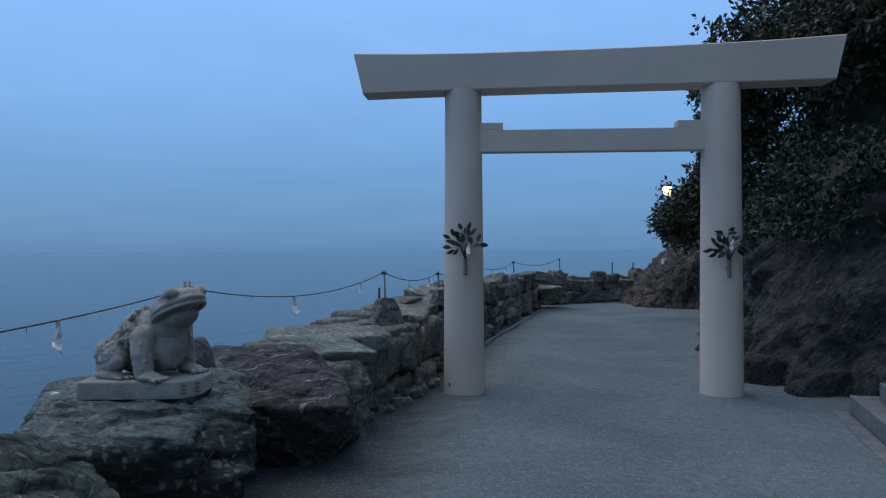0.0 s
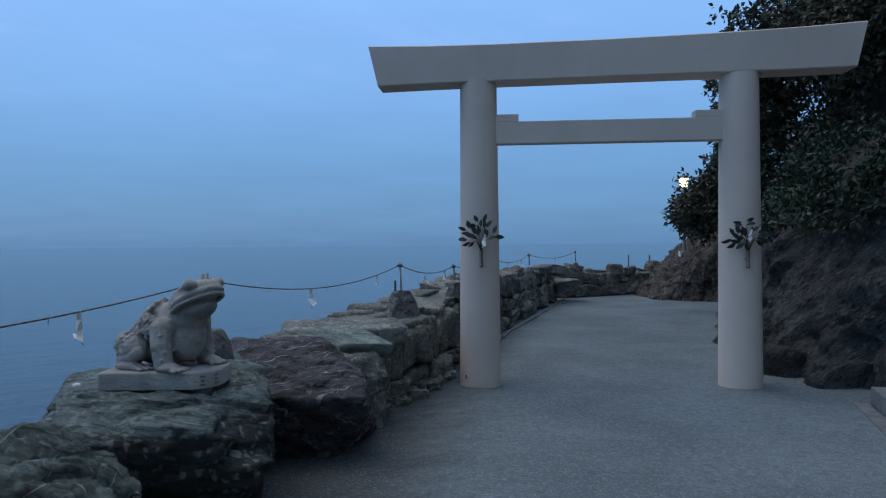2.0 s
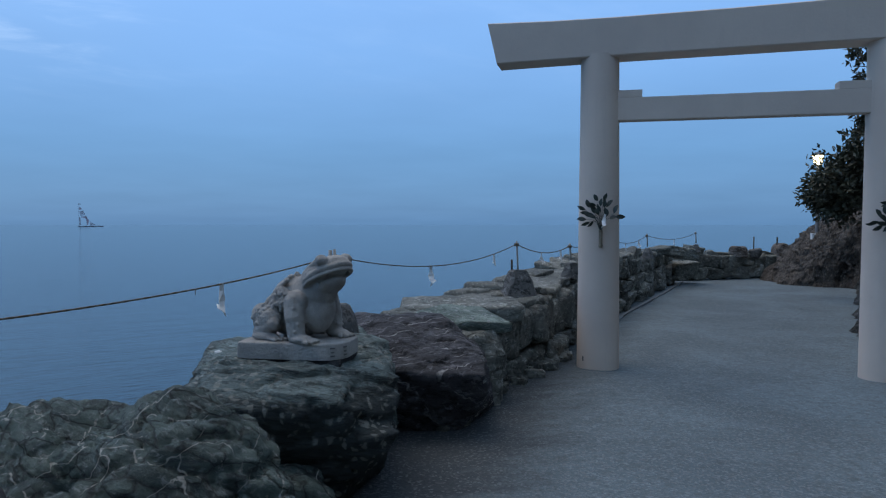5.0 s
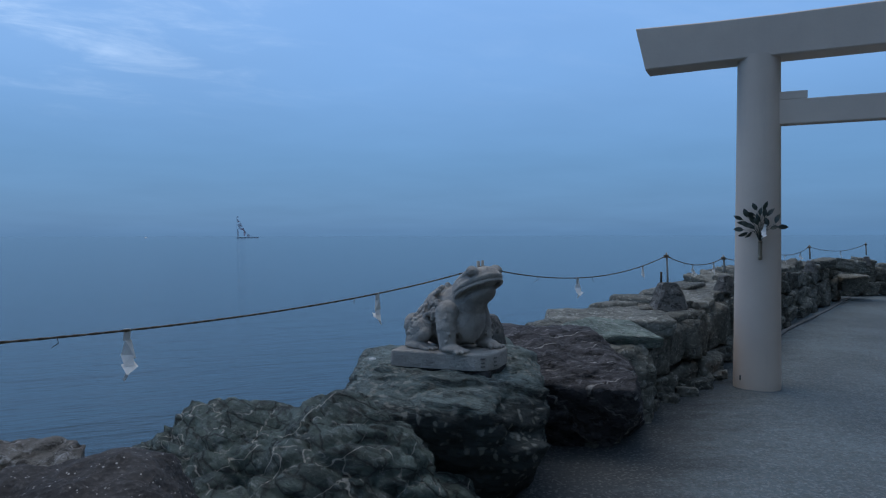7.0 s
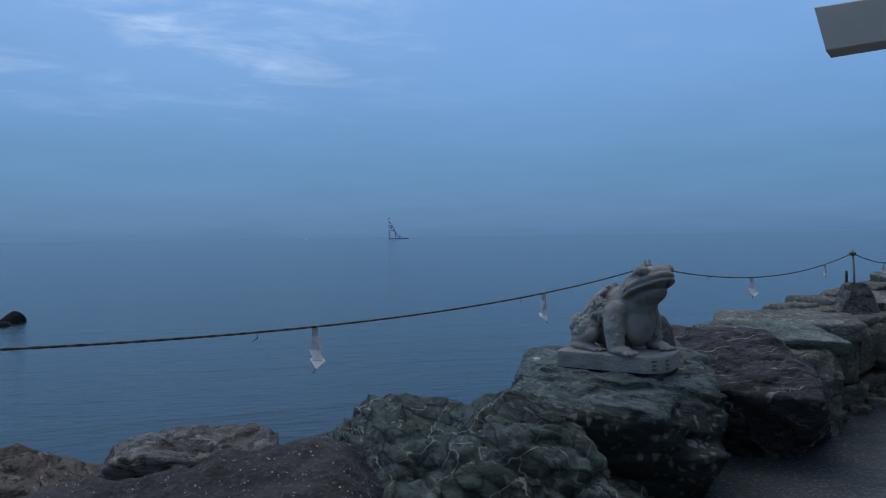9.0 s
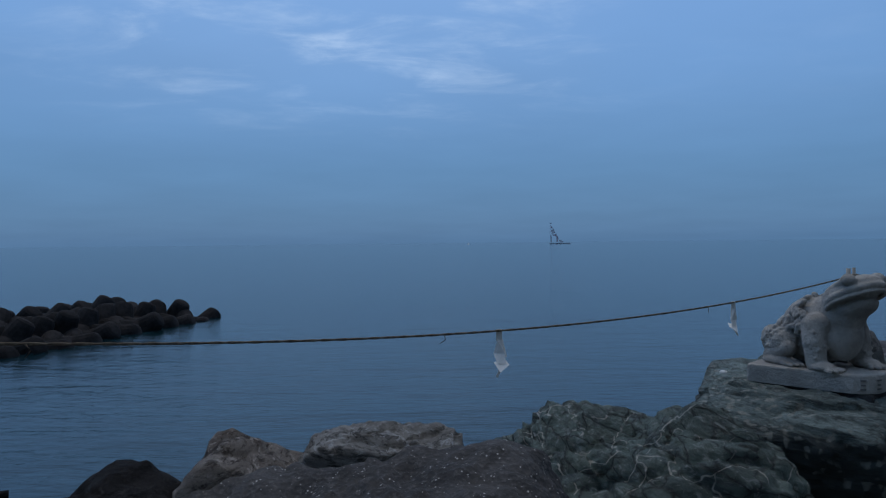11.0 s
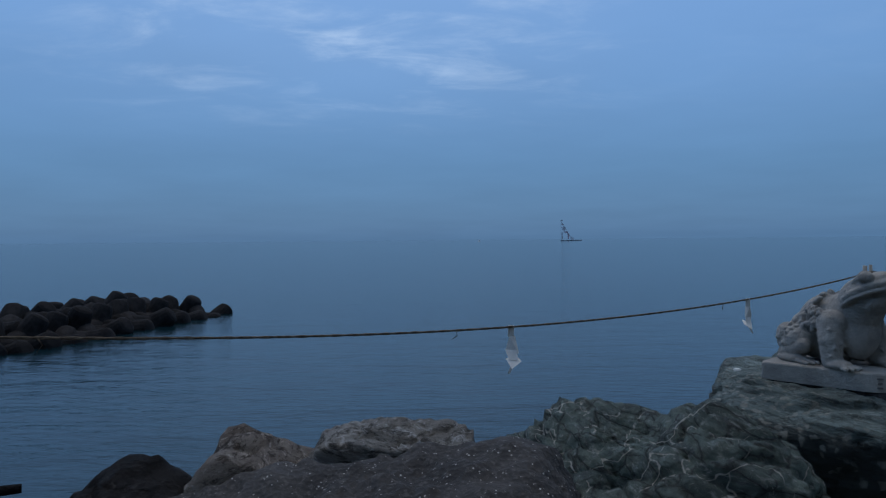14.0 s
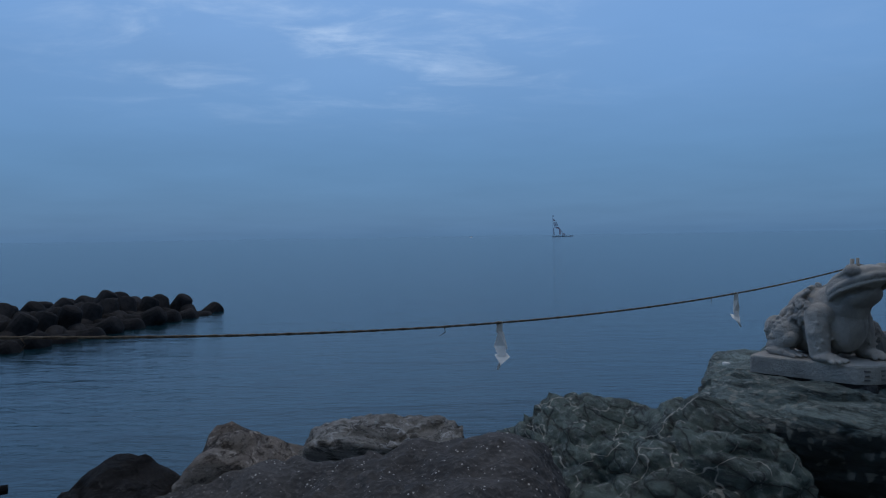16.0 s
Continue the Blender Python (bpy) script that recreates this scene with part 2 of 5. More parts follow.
M_WET = stone_material("dark_wet_rock", (0.013, 0.012, 0.013), (0.032, 0.030, 0.031), strata=(1, 1, 2), rough=0.85, spec=0.2)
M_CLIFF = stone_material("cliff_rock", (0.036, 0.039, 0.039), (0.140, 0.146, 0.143), strata=(1.0, 1.5, 3.4), tilt=(-42, -30, 0), depth=0.05)
M_OUTCROP = stone_material("outcrop_rock", (0.042, 0.036, 0.031), (0.160, 0.138, 0.118), strata=(2.0, 1, 0.8), tilt=(0, 25, 0), depth=0.035)
M_BASE = stone_material("post_base_stone", (0.10, 0.098, 0.092), (0.17, 0.168, 0.16), strata=(1, 1, 1.5), depth=0.01)


def concrete_rubble():
    m = Nodes("pebbled_mortar", 0.9, 0, 0.25).world_co()
    m.paint(m.span(m.noise(2.5, 6), 0.35, 0.65), (0.078, 0.075, 0.075), (0.042, 0.041, 0.042))
    m.paint(m.times(m.span(m.noise(40, 5, 0.7), 0.5, 0.7), 0.5), (0.17, 0.165, 0.16))
    pebbles = m.times(m.span(m.cells(56, "F1"), 0.15, 0.26, 1, 0), m.span(m.noise(37, 2), 0.52, 0.60))
    m.paint(m.times(pebbles, 0.85), (0.50, 0.49, 0.47))
    m.bump(m.noise(5, 8, 0.7), 0.03, 0.7).bump(m.cells(42, "F1"), 0.008, 0.8)
    return m.done()


M_MORTAR = concrete_rubble()


def gravel_material():
    m = Nodes("fine_gravel", 0.95, 0, 0.2).world_co()
    m.paint(m.span(m.noise(0.55, 5, 0.6, 0.5), 0.34, 0.68), (0.182, 0.238, 0.264), (0.122, 0.158, 0.178))
    m.paint(m.times(m.span(m.noise(3.5, 5, 0.7), 0.5, 0.75), 0.35), (0.160, 0.178, 0.186))
    grain = m.n("ShaderNodeTexVoronoi")
    socket(grain, "Scale", 62)
    m.link(m.co, grain.inputs["Vector"])
    sep = m.n("ShaderNodeSeparateColor")
    m.link(grain.outputs["Color"], sep.inputs[0])
    m.paint(m.span(sep.outputs[0], 0.5, 1.0, 0, 0.30), (0.43, 0.48, 0.50))
    m.paint(m.span(sep.outputs[1], 0.5, 1.0, 0, 0.32), (0.09, 0.104, 0.110))
    m.paint(m.times(m.span(m.noise(11, 7, 0.78), 0.48, 0.66), 0.60), (0.105, 0.122, 0.130))
    # darker towards the boulders, the edge broken up by noise
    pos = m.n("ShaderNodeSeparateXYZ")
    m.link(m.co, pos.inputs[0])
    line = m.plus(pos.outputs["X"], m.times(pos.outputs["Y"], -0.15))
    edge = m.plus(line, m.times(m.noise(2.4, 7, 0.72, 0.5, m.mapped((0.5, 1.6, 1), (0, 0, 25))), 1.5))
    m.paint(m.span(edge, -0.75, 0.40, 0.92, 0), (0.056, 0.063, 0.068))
    m.paint(m.span(sep.outputs[2], 0.72, 1.0, 0, 0.5), (0.21, 0.225, 0.235))
    m.paint(m.times(m.span(m.noise(7, 7, 0.75), 0.52, 0.70), 0.35), (0.075, 0.080, 0.084))
    m.bump(m.noise(1.3, 4), 0.05, 0.35).bump(m.noise(9, 6, 0.7), 0.03, 0.8).bump(grain.outputs["Distance"], 0.008, 0.8)
    return m.done()


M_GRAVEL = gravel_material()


def earth_material():
    m = Nodes("packed_earth", 0.95, 0, 0.15).world_co()
    m.paint(m.span(m.noise(3, 6), 0.35, 0.65), (0.075, 0.068, 0.060), (0.040, 0.036, 0.033))
    m.bump(m.noise(8, 7, 0.7), 0.04, 0.8)
    return m.done()


M_EARTH = earth_material()


def painted_concrete():
    m = Nodes("pale_painted_concrete", 0.72, 0, 0.3).world_co()
    m.paint(m.span(m.noise(1.1, 5, 0.6), 0.3, 0.7), (0.74, 0.625, 0.530), (0.66, 0.555, 0.475))
    streak = m.mapped((9, 9, 0.6))
    m.paint(m.times(m.span(m.noise(1.6, 6, 0.7, 0.3, streak), 0.55, 0.85), 0.25), (0.46, 0.40, 0.37))
    m.paint(m.times(m.span(m.noise(22, 4, 0.7), 0.66, 0.78), 0.4), (0.33, 0.31, 0.30))
    m.bump(m.noise(35, 5, 0.6), 0.004, 0.5).bump(m.noise(2.5, 4), 0.01, 0.3)
    return m.done()


M_TORII = painted_concrete()


def granite():
    m = Nodes("carved_granite", 0.85, 0, 0.3)
    m.paint(m.span(m.noise(5, 6), 0.35, 0.65), (0.50, 0.475, 0.44), (0.33, 0.315, 0.295))
    m.paint(m.span(m.cells(120, "F1", "Distance"), 0.0, 0.28, 0.5, 0), (0.14, 0.14, 0.14))
    m.paint(m.times(m.span(m.noise(9, 5, 0.7), 0.55, 0.75), 0.5), (0.20, 0.19, 0.17))
    m.bump(m.noise(11, 6, 0.7), 0.030, 0.8).bump(m.noise(34, 6, 0.75), 0.014, 0.9).bump(m.noise(120, 3), 0.004, 0.7)
    return m.done()


M_GRANITE = granite()


def simple(name, a, b, scale=8, rough=0.8, metal=0.0, spec=0.3, stretch=(1, 1, 1), bump=0.004, vary=None, island=False, local=True):
    m = Nodes(name, rough, metal, spec)
    if not local:
        m.world_co()
    co = m.mapped(stretch)
    m.paint(m.span(m.noise(scale, 5, 0.6, 0.2, co), 0.35, 0.65), b, a)
    if vary:
        m.vary(*vary, island=island)
    m.bump(m.noise(scale * 4, 4, 0.6, 0, co), bump, 0.7)
    return m.done()


M_STEP = simple("step_concrete", (0.140, 0.148, 0.155), (0.205, 0.214, 0.220), 6, 0.9, bump=0.006, local=False)
M_WOOD = simple("weathered_wood", (0.24, 0.205, 0.165), (0.38, 0.34, 0.285), 12, 0.85, stretch=(1, 1, 0.12))
M_BAMBOO = simple("bleached_pole", (0.30, 0.285, 0.255), (0.42, 0.40, 0.365), 12, 0.8, stretch=(1, 1, 0.12))
M_ROPE = simple("straw_rope", (0.12, 0.09, 0.065), (0.23, 0.18, 0.13), 60, 0.95, local=False)
M_PAPER = simple("white_paper", (0.74, 0.74, 0.72), (0.82, 0.82, 0.80), 20, 0.9, bump=0.001)
M_COPPER = simple("aged_brass", (0.22, 0.17, 0.12), (0.32, 0.27, 0.20), 30, 0.5, 0.6)
M_LEAF = simple("glossy_leaf", (0.012, 0.020, 0.014), (0.028, 0.038, 0.026), 25, 0.42, 0, 0.5, bump=0.001)
M_CROWN = simple("evergreen_leaves", (0.042, 0.045, 0.027), (0.115, 0.112, 0.072), 2.5, 0.55, 0, 0.4, bump=0.001, vary=(0.5, 1.5), island=True, local=False)
M_IVY = simple("fern_leaves", (0.020, 0.036, 0.022), (0.045, 0.075, 0.045), 2.5, 0.6, 0, 0.35, bump=0.001, vary=(0.5, 1.5), island=True, local=False)
M_BARK = simple("bark", (0.060, 0.050, 0.040), (0.120, 0.105, 0.088), 9, 0.95, stretch=(1, 1, 0.25), bump=0.02, local=False)
M_TETRA = simple("wet_dark_concrete", (0.010, 0.0095, 0.010), (0.024, 0.022, 0.022), 2.2, 0.9, 0, 0.15, bump=0.03, vary=(0.75, 1.3))
M_POLE = simple("painted_pole", (0.10, 0.11, 0.12), (0.15, 0.16, 0.17), 10, 0.6)
# boat colours paled to carry the haze over the sea
M_HULL = simple("hazed_hull", (0.25, 0.26, 0.29), (0.32, 0.33, 0.36), 0.5, 0.6, local=False)
M_SAIL = simple("hazed_sail", (0.48, 0.50, 0.54), (0.56, 0.58, 0.62), 0.2, 0.9, local=False)
M_REDSAIL = simple("hazed_red_sail", (0.42, 0.34, 0.38), (0.48, 0.38, 0.42), 0.2, 0.9, local=False)
M_WHITE = simple("white_paint", (0.68, 0.68, 0.66), (0.78, 0.78, 0.76), 3, 0.6)
M_WORN = simple("worn_inscription", (0.17, 0.165, 0.16), (0.25, 0.24, 0.23), 60, 0.9)
M_INK = simple("black_ink", (0.045, 0.045, 0.045), (0.07, 0.07, 0.07), 20, 0.9)


def water_material():
    m = Nodes("sea_water", 0.135, 0, 0.43).world_co()
    socket(m.bsdf, "IOR", 1.33)
    m.paint(m.span(m.noise(0.05, 3), 0.35, 0.65), (0.006, 0.026, 0.034), (0.004, 0.019, 0.027))
    swell = m.mapped((1, 1, 1), (0, 0, 35))
    longer = m.mapped((0.28, 1.0, 1), (0, 0, 47))
    m.bump(m.noise(0.9, 4, 0.55, 0.3, longer), 0.15, 0.5)
    m.bump(m.noise(4.0, 4, 0.6, 0.4, m.mapped((0.4, 1, 1), (0, 0, 40))), 0.05, 0.5)
    m.bump(m.noise(0.13, 3, 0.5, 0.2, swell), 0.5, 0.3)
    return m.done()


M_WATER = water_material()


def glow_material():
    m = Nodes("lit_lamp_glass", 0.3)
    socket(m.bsdf, "Base Color", (0.9, 0.85, 0.7, 1))
    socket(m.bsdf, "Emission Color", (1.0, 0.80, 0.44, 1))
    socket(m.bsdf, "Emission Strength", 1.7)
    return m.done()


M_GLOW = glow_material()


# ---- mesh tools ----
def mesh_object(name, bm, material, smooth=True):
    me = bpy.data.meshes.new(name)
    bm.normal_update()
    bm.to_mesh(me)
    bm.free()
    me.materials.append(material)
    if smooth:
        me.polygons.foreach_set("use_smooth", [True] * len(me.polygons))
    return new(name, me)


def raw_object(name, verts, faces, material, smooth=True):
    me = bpy.data.meshes.new(name)
    me.from_pydata([tuple(v) for v in verts], [], [tuple(int(k) for k in f) for f in faces])
    me.update()
    me.materials.append(material)
    if smooth:
        me.polygons.foreach_set("use_smooth", [True] * len(me.polygons))
    return new(name, me)


def part(name, bm, material, parent, label="", smooth=False):
    """One mesh object under a thing or under a part."""
    ob = mesh_object(name, bm, material, smooth)
    ob.parent = parent
    if label:
        tagged(ob, label)
    return ob


def thing(name, m, label, category, group="", kind=""):
    ob = new(name)
    ob.empty_display_size = 0.1
    ob.matrix_world = m
    return tagged(ob, label, category, group, kind)


def add_box(bm, size, centre=(0, 0, 0), bevel=0.0, turn=None):
    g = bmesh.ops.create_cube(bm, size=1)
    for v in g["verts"]:
        v.co = Vector((v.co.x * size[0], v.co.y * size[1], v.co.z * size[2]))
    if bevel:
        r = bmesh.ops.bevel(bm, geom=list({e for v in g["verts"] for e in v.link_edges}), offset=bevel, segments=2, affect="EDGES", profile=0.6)
        vs = {v for f in r["faces"] for v in f.verts} | {v for v in g["verts"] if v.is_valid}
    else:
        vs = set(g["verts"])
    m = Matrix.Translation(centre) @ (turn or Matrix())
    for v in vs:
        v.co = m @ v.co
    return bm


def add_tube(bm, points, radius, sides=8, taper=1.0, cap=True):
    """A round tube along points; radius may fall off to the end."""
    pts = [Vector(p) for p in points]
    rings = []
    for k, p in enumerate(pts):
        d = (pts[min(k + 1, len(pts) - 1)] - pts[max(k - 1, 0)]).normalized()
        side = d.cross(Vector((0, 0, 1)))
        if side.length < 0.05:
            side = d.cross(Vector((1, 0, 0)))
        side.normalize()
        up = side.cross(d)
        r = radius * (1 + (taper - 1) * k / max(1, len(pts) - 1))
        rings.append([bm.verts.new(p + (side * math.cos(a) + up * math.sin(a)) * r) for a in [2 * math.pi * j / sides for j in range(sides)]])
    for a, b in zip(rings, rings[1:]):
        for j in range(sides):
            bm.faces.new((a[j], a[(j + 1) % sides], b[(j + 1) % sides], b[j]))
    if cap:
        bm.faces.new(rings[0][::-1])
        bm.faces.new(rings[-1])
    return bm


SPHERES = {}


def sphere_dirs(sub):
    if sub not in SPHERES:
        bm = bmesh.new()
        bmesh.ops.create_icosphere(bm, subdivisions=sub, radius=1)
        SPHERES[sub] = (np.array([v.co[:] for v in bm.verts]), [[v.index for v in f.verts] for f in bm.faces])
        bm.free()
    return SPHERES[sub]


def rock_points(planes, seed, sub=4, p=14, lump=0.06, lump_scale=2.0, grit=0.02, grit_scale=7.0, strata=0.0, strata_dir=(0.2, 0.1, 1), strata_scale=9.0, facets=0.0, facet_scale=3.0, stretch=(1, 1, 1), crease=0.55, crease_width=0.10, pillow=0.0, dip=0.0):
    """A boulder: a many-sided body with softened edges, then lumps, layers and grit."""
    dirs, faces = sphere_dirs(sub)
    rng = np.random.RandomState(seed)
    total = np.zeros(len(dirs))
    for nx, ny, nz, h in planes:
        nrm = np.array((nx, ny, nz), float)
        nrm /= np.linalg.norm(nrm)
        total += np.maximum(dirs @ nrm / h, 0) ** p
    r = total ** (-1.0 / p)
    pos = dirs * r[:, None]
    off = Vector(rng.uniform(-50, 50, 3))
    sd = Vector(strata_dir).normalized()
    out = []
    for d, q in zip(dirs, pos):
        v = Vector(q)
        k = lump * noise.fractal((v + off) * lump_scale, 1.0, 2.0, 3)
        k += grit * noise.fractal((v + off) * grit_scale, 0.8, 2.1, 4)
        if strata:
            h = v.dot(sd) * strata_scale + 0.9 * noise.noise((v + off) * 2.5)
            k += strata * (abs((h % 1.0) - 0.5) * 2 - 0.5) * (0.5 + 0.8 * noise.noise((v + off) * 1.7))
        if facets:
            w = (v + off) * facet_scale
            w = Vector((w.x * stretch[0], w.y * stretch[1], (w.z + dip * w.x) * stretch[2])) + noise.noise_vector(w * 0.45) * 0.7
            for s, f in ((1.0, 1.0), (2.6, 0.42), (6.1, 0.16)):
                dist, near = noise.voronoi(w * s)
                tip = noise.cell_vector(near[0] * 7.31) * 2 - Vector((1, 1, 1))
                k += facets * f * (tip.dot(w * s - near[0]) + 0.45 * tip.z) - facets * f * crease * max(0.0, 1 - (dist[1] - dist[0]) / crease_width)
                k += facets * f * pillow * min(1.0, (dist[1] - dist[0]) / 0.5) ** 0.5
        out.append(q + d * k)
    return np.array(out), faces


def box_planes(x, y, z, seed=0, cuts=8, depth=0.86):
    """The faces of a block with half sizes x, y, z, and some knocked-off corners."""
    rng = random.Random(seed)
    planes = [(1, 0, 0, x), (-1, 0, 0, x), (0, 1, 0, y), (0, -1, 0, y), (0, 0, 1, z), (0, 0, -1, z)]
    for _ in range(cuts):
        n = Vector((rng.uniform(-1, 1), rng.uniform(-1, 1), rng.uniform(-0.7, 1))).normalized()
        reach = abs(n.x) * x + abs(n.y) * y + abs(n.z) * z
        planes.append((n.x, n.y, n.z, reach * rng.uniform(depth - 0.16, depth)))
    return planes


def boulder(name, at, turn, planes, material, label, seed, sub=5, group="", **kw):
    pts, faces = rock_points(planes, seed, sub, **kw)
    ob = raw_object(name, pts, faces, material)
    ob.matrix_world = pose(*at, 0, 0, turn)
    return tagged(ob, label, "rock", group)


# ---- the setting: ground, sea ----
SHORE = [(-40, -30.0), (-5.2, -3.0), (-4.2, -1.0), (-3.35, 0.35), (-2.65, 1.2), (-2.25, 2.2), (-2, 3.2), (-1.6, 4.5), (-1.2, 5.8), (-0.764, 7.2), (-0.314, 9.6), (0.295, 12.0), (1.432, 16.0), (2.143, 18.5), (2.543, 20.3), (4.7, 22.2), (6.7, 23.2), (13.5, 26), (39.5, 60)]


def shore_x(y):
    return float(np.interp(y, [q[1] for q in SHORE], [q[0] for q in SHORE]))


def build_ground():
    rows = [-30, -20, -12, -8, -6, -4.5] + list(np.arange(-3.5, 21.6, 0.15)) + [22, 23, 24.5, 27, 32, 40, 60]
    offs = [(-2.4, -3.6), (-1.3, -2.0), (-0.6, -1.0), (-0.25, -0.4), (-0.05, -0.08)] + [(k, 0.0) for k in (0.1, 0.25, 0.4, 0.6, 0.8, 1.0, 1.25, 1.5, 1.75, 2.0, 2.3, 2.6, 3.0, 3.4, 3.8, 4.3, 4.8, 5.5, 6.5, 8, 10, 14, 20, 40, 90)]
    verts = []
    for y in rows:
        e = shore_x(y)
        for o, z in offs:
            q = Vector((e + o, y, z))
            q.z += 0.018 * noise.fractal(q * 0.9, 1, 2, 3) if z == 0 else 0.15 * noise.fractal(q * 1.3, 1, 2, 3)
            verts.append(q)
    n = len(offs)
    faces = [(i * n + j, i * n + j + 1, (i + 1) * n + j + 1, (i + 1) * n + j) for i in range(len(rows) - 1) for j in range(n - 1)]
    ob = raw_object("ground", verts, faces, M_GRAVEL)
    ob.data.materials.append(M_EARTH)
    for k, f in enumerate(ob.data.polygons):
        if k % (n - 1) < 4:
            f.material_index = 1
    tagged(ob, "pale grey fine gravel path along the sea wall", "ground", kind="structure")


build_ground()


def build_water():
    rings = [0, 6, 12, 20, 30, 45, 70, 110, 200, 400, 900, 2000, 4600]
    bm = bmesh.new()
    last = None
    for r in rings[1:]:
        ring = [bm.verts.new((r * math.cos(a), r * math.sin(a), -2.0)) for a in [2 * math.pi * k / 72 for k in range(72)]]
        if last is None:
            bm.faces.new(ring)
        else:
            for k in range(72):
                bm.faces.new((last[k], ring[k], ring[(k + 1) % 72], last[(k + 1) % 72]))
        last = ring
    ob = mesh_object("water", bm, M_WATER)
    tagged(ob, "calm blue-grey sea with small ripples at dusk", "sea", kind="structure")


build_water()


# ---- cliff and hillside ----
FOOT = [(6.2, -14.0, 0.4), (5.2, -4.0, 0.4), (5.4, 4.0, 0.4), (5, 6.3, 0.4), (4.3, 7.05, 0.42), (4.02, 8.0, 0.42), (4.094, 9.4, 0.45), (5.041, 12.3, 0.5), (6.682, 16.0, 0.5), (7.348, 18.2, 0.55), (8.13, 20.5, 0.7), (10, 23.5, 0.8), (29.5, 34, 0.9)]


def foot_at(y):
    ys = [q[1] for q in FOOT]
    return float(np.interp(y, ys, [q[0] for q in FOOT])), float(np.interp(y, ys, [q[2] for q in FOOT]))


def cliff_x(y, z):
    x, slope = foot_at(y)
    hollow = 1.5 * math.exp(-((z - 3.85) / 0.75) ** 4) * math.exp(-((y - 8.2) / 3.2) ** 4)
    return x + slope * min(z, 3.0) + max(0.0, z - 3.0) * 0.55 + hollow


def build_cliff():
    ys = list(np.arange(-14, 4.5, 0.6)) + list(np.arange(4.5, 13, 0.075)) + list(np.arange(13, 24, 0.18)) + [26, 30, 34]
    zs = list(np.arange(-0.3, 3.6, 0.075)) + list(np.arange(3.6, 5.2, 0.15)) + list(np.arange(5.3, 9.5, 0.4)) + [10.5, 12]
    verts = []
    for y in ys:
        for z in zs:
            x = cliff_x(y, max(z, 0))
            q = Vector((x, y, z))
            along, across, third = q.dot(Vector((0.5, -0.5, 0.71))), q.dot(Vector((-0.5, 0.5, 0.71))), q.dot(Vector((0.71, 0.71, 0.0)))
            w = Vector((along * 0.5, across * 2.4, third * 0.8))
            k = 0.16 * (noise.ridged_multi_fractal(w * 0.9, 1.0, 2.1, 5, 1.0, 2.0) - 1.1) + 0.26 * noise.fractal(q * 0.7, 1, 2, 3) + 0.05 * noise.fractal(q * 6, 1, 2, 3)
            g = Vector((along * 0.75, across * 2.0, third)) * 1.3 + noise.noise_vector(q * 0.6) * 0.6
            for s, f in ((1.0, 0.08), (2.7, 0.06)):
                dist, near = noise.voronoi(g * s)
                tip = noise.cell_vector(near[0] * 7.31) * 2 - Vector((1, 1, 1))
                k += f * (tip.dot(g * s - near[0]) + 0.5 * tip.z) - f * 0.6 * max(0.0, 1 - (dist[1] - dist[0]) / 0.10)
            lay = across * 3.6 + 0.9 * noise.noise(q * 1.3) + 0.4 * noise.noise(q * 4)
            k += 0.085 * (abs((lay % 1.0) - 0.5) * 2 - 0.5) * (0.6 + 0.9 * noise.noise(q * 0.9))
            foot = 0.25 * max(0.0, 0.5 - z)
            verts.append((x - k - foot, y, z))
    n = len(zs)
    faces = [(i * n + j, (i + 1) * n + j, (i + 1) * n + j + 1, i * n + j + 1) for i in range(len(ys) - 1) for j in range(n - 1)]
    ob = raw_object("cliff", verts, faces, M_CLIFF)
    ob.data.materials.append(M_EARTH)
    for f in ob.data.polygons:
        if f.center.z > (2.0 if f.center.y < 12 else 2.6) + 0.4 * noise.noise(f.center * 0.8) + 0.25 * noise.noise(f.center * 3):
            f.material_index = 1
    tagged(ob, "steep dark brown cliff of slanting rock layers", "cliff", kind="structure")


build_cliff()



# out of view behind the camera, added to block low sky light
def build_unseen_hill():
    rows = [(9.0, -9.0), (5.0, -12.0), (1.0, -13.5), (-3.0, -15.0), (-7.0, -18.0), (-12.0, -24.0)]
    verts, n = [], 26
    line = []
    for (x0, y0), (x1, y1) in zip(rows, rows[1:]):
        for k in range(8):
            line.append((x0 + (x1 - x0) * k / 8, y0 + (y1 - y0) * k / 8))
    for x, y in line:
        for j in range(n):
            z = -2.5 + j * 0.75
            q = Vector((x + 0.15 * z, y - 0.55 * max(z, 0), z))
            verts.append(q + Vector((0, 1, 0.2)) * (0.9 * noise.fractal(q * 0.5, 1, 2, 4)))
    faces = [(i * n + j, i * n + j + 1, (i + 1) * n + j + 1, (i + 1) * n + j) for i in range(len(line) - 1) for j in range(n - 1)]
    ob = raw_object("hillside", verts, faces, M_IVY)
    tagged(ob, "dark wooded hillside added out of view to block low sky", "hillside", kind="structure")


build_unseen_hill()

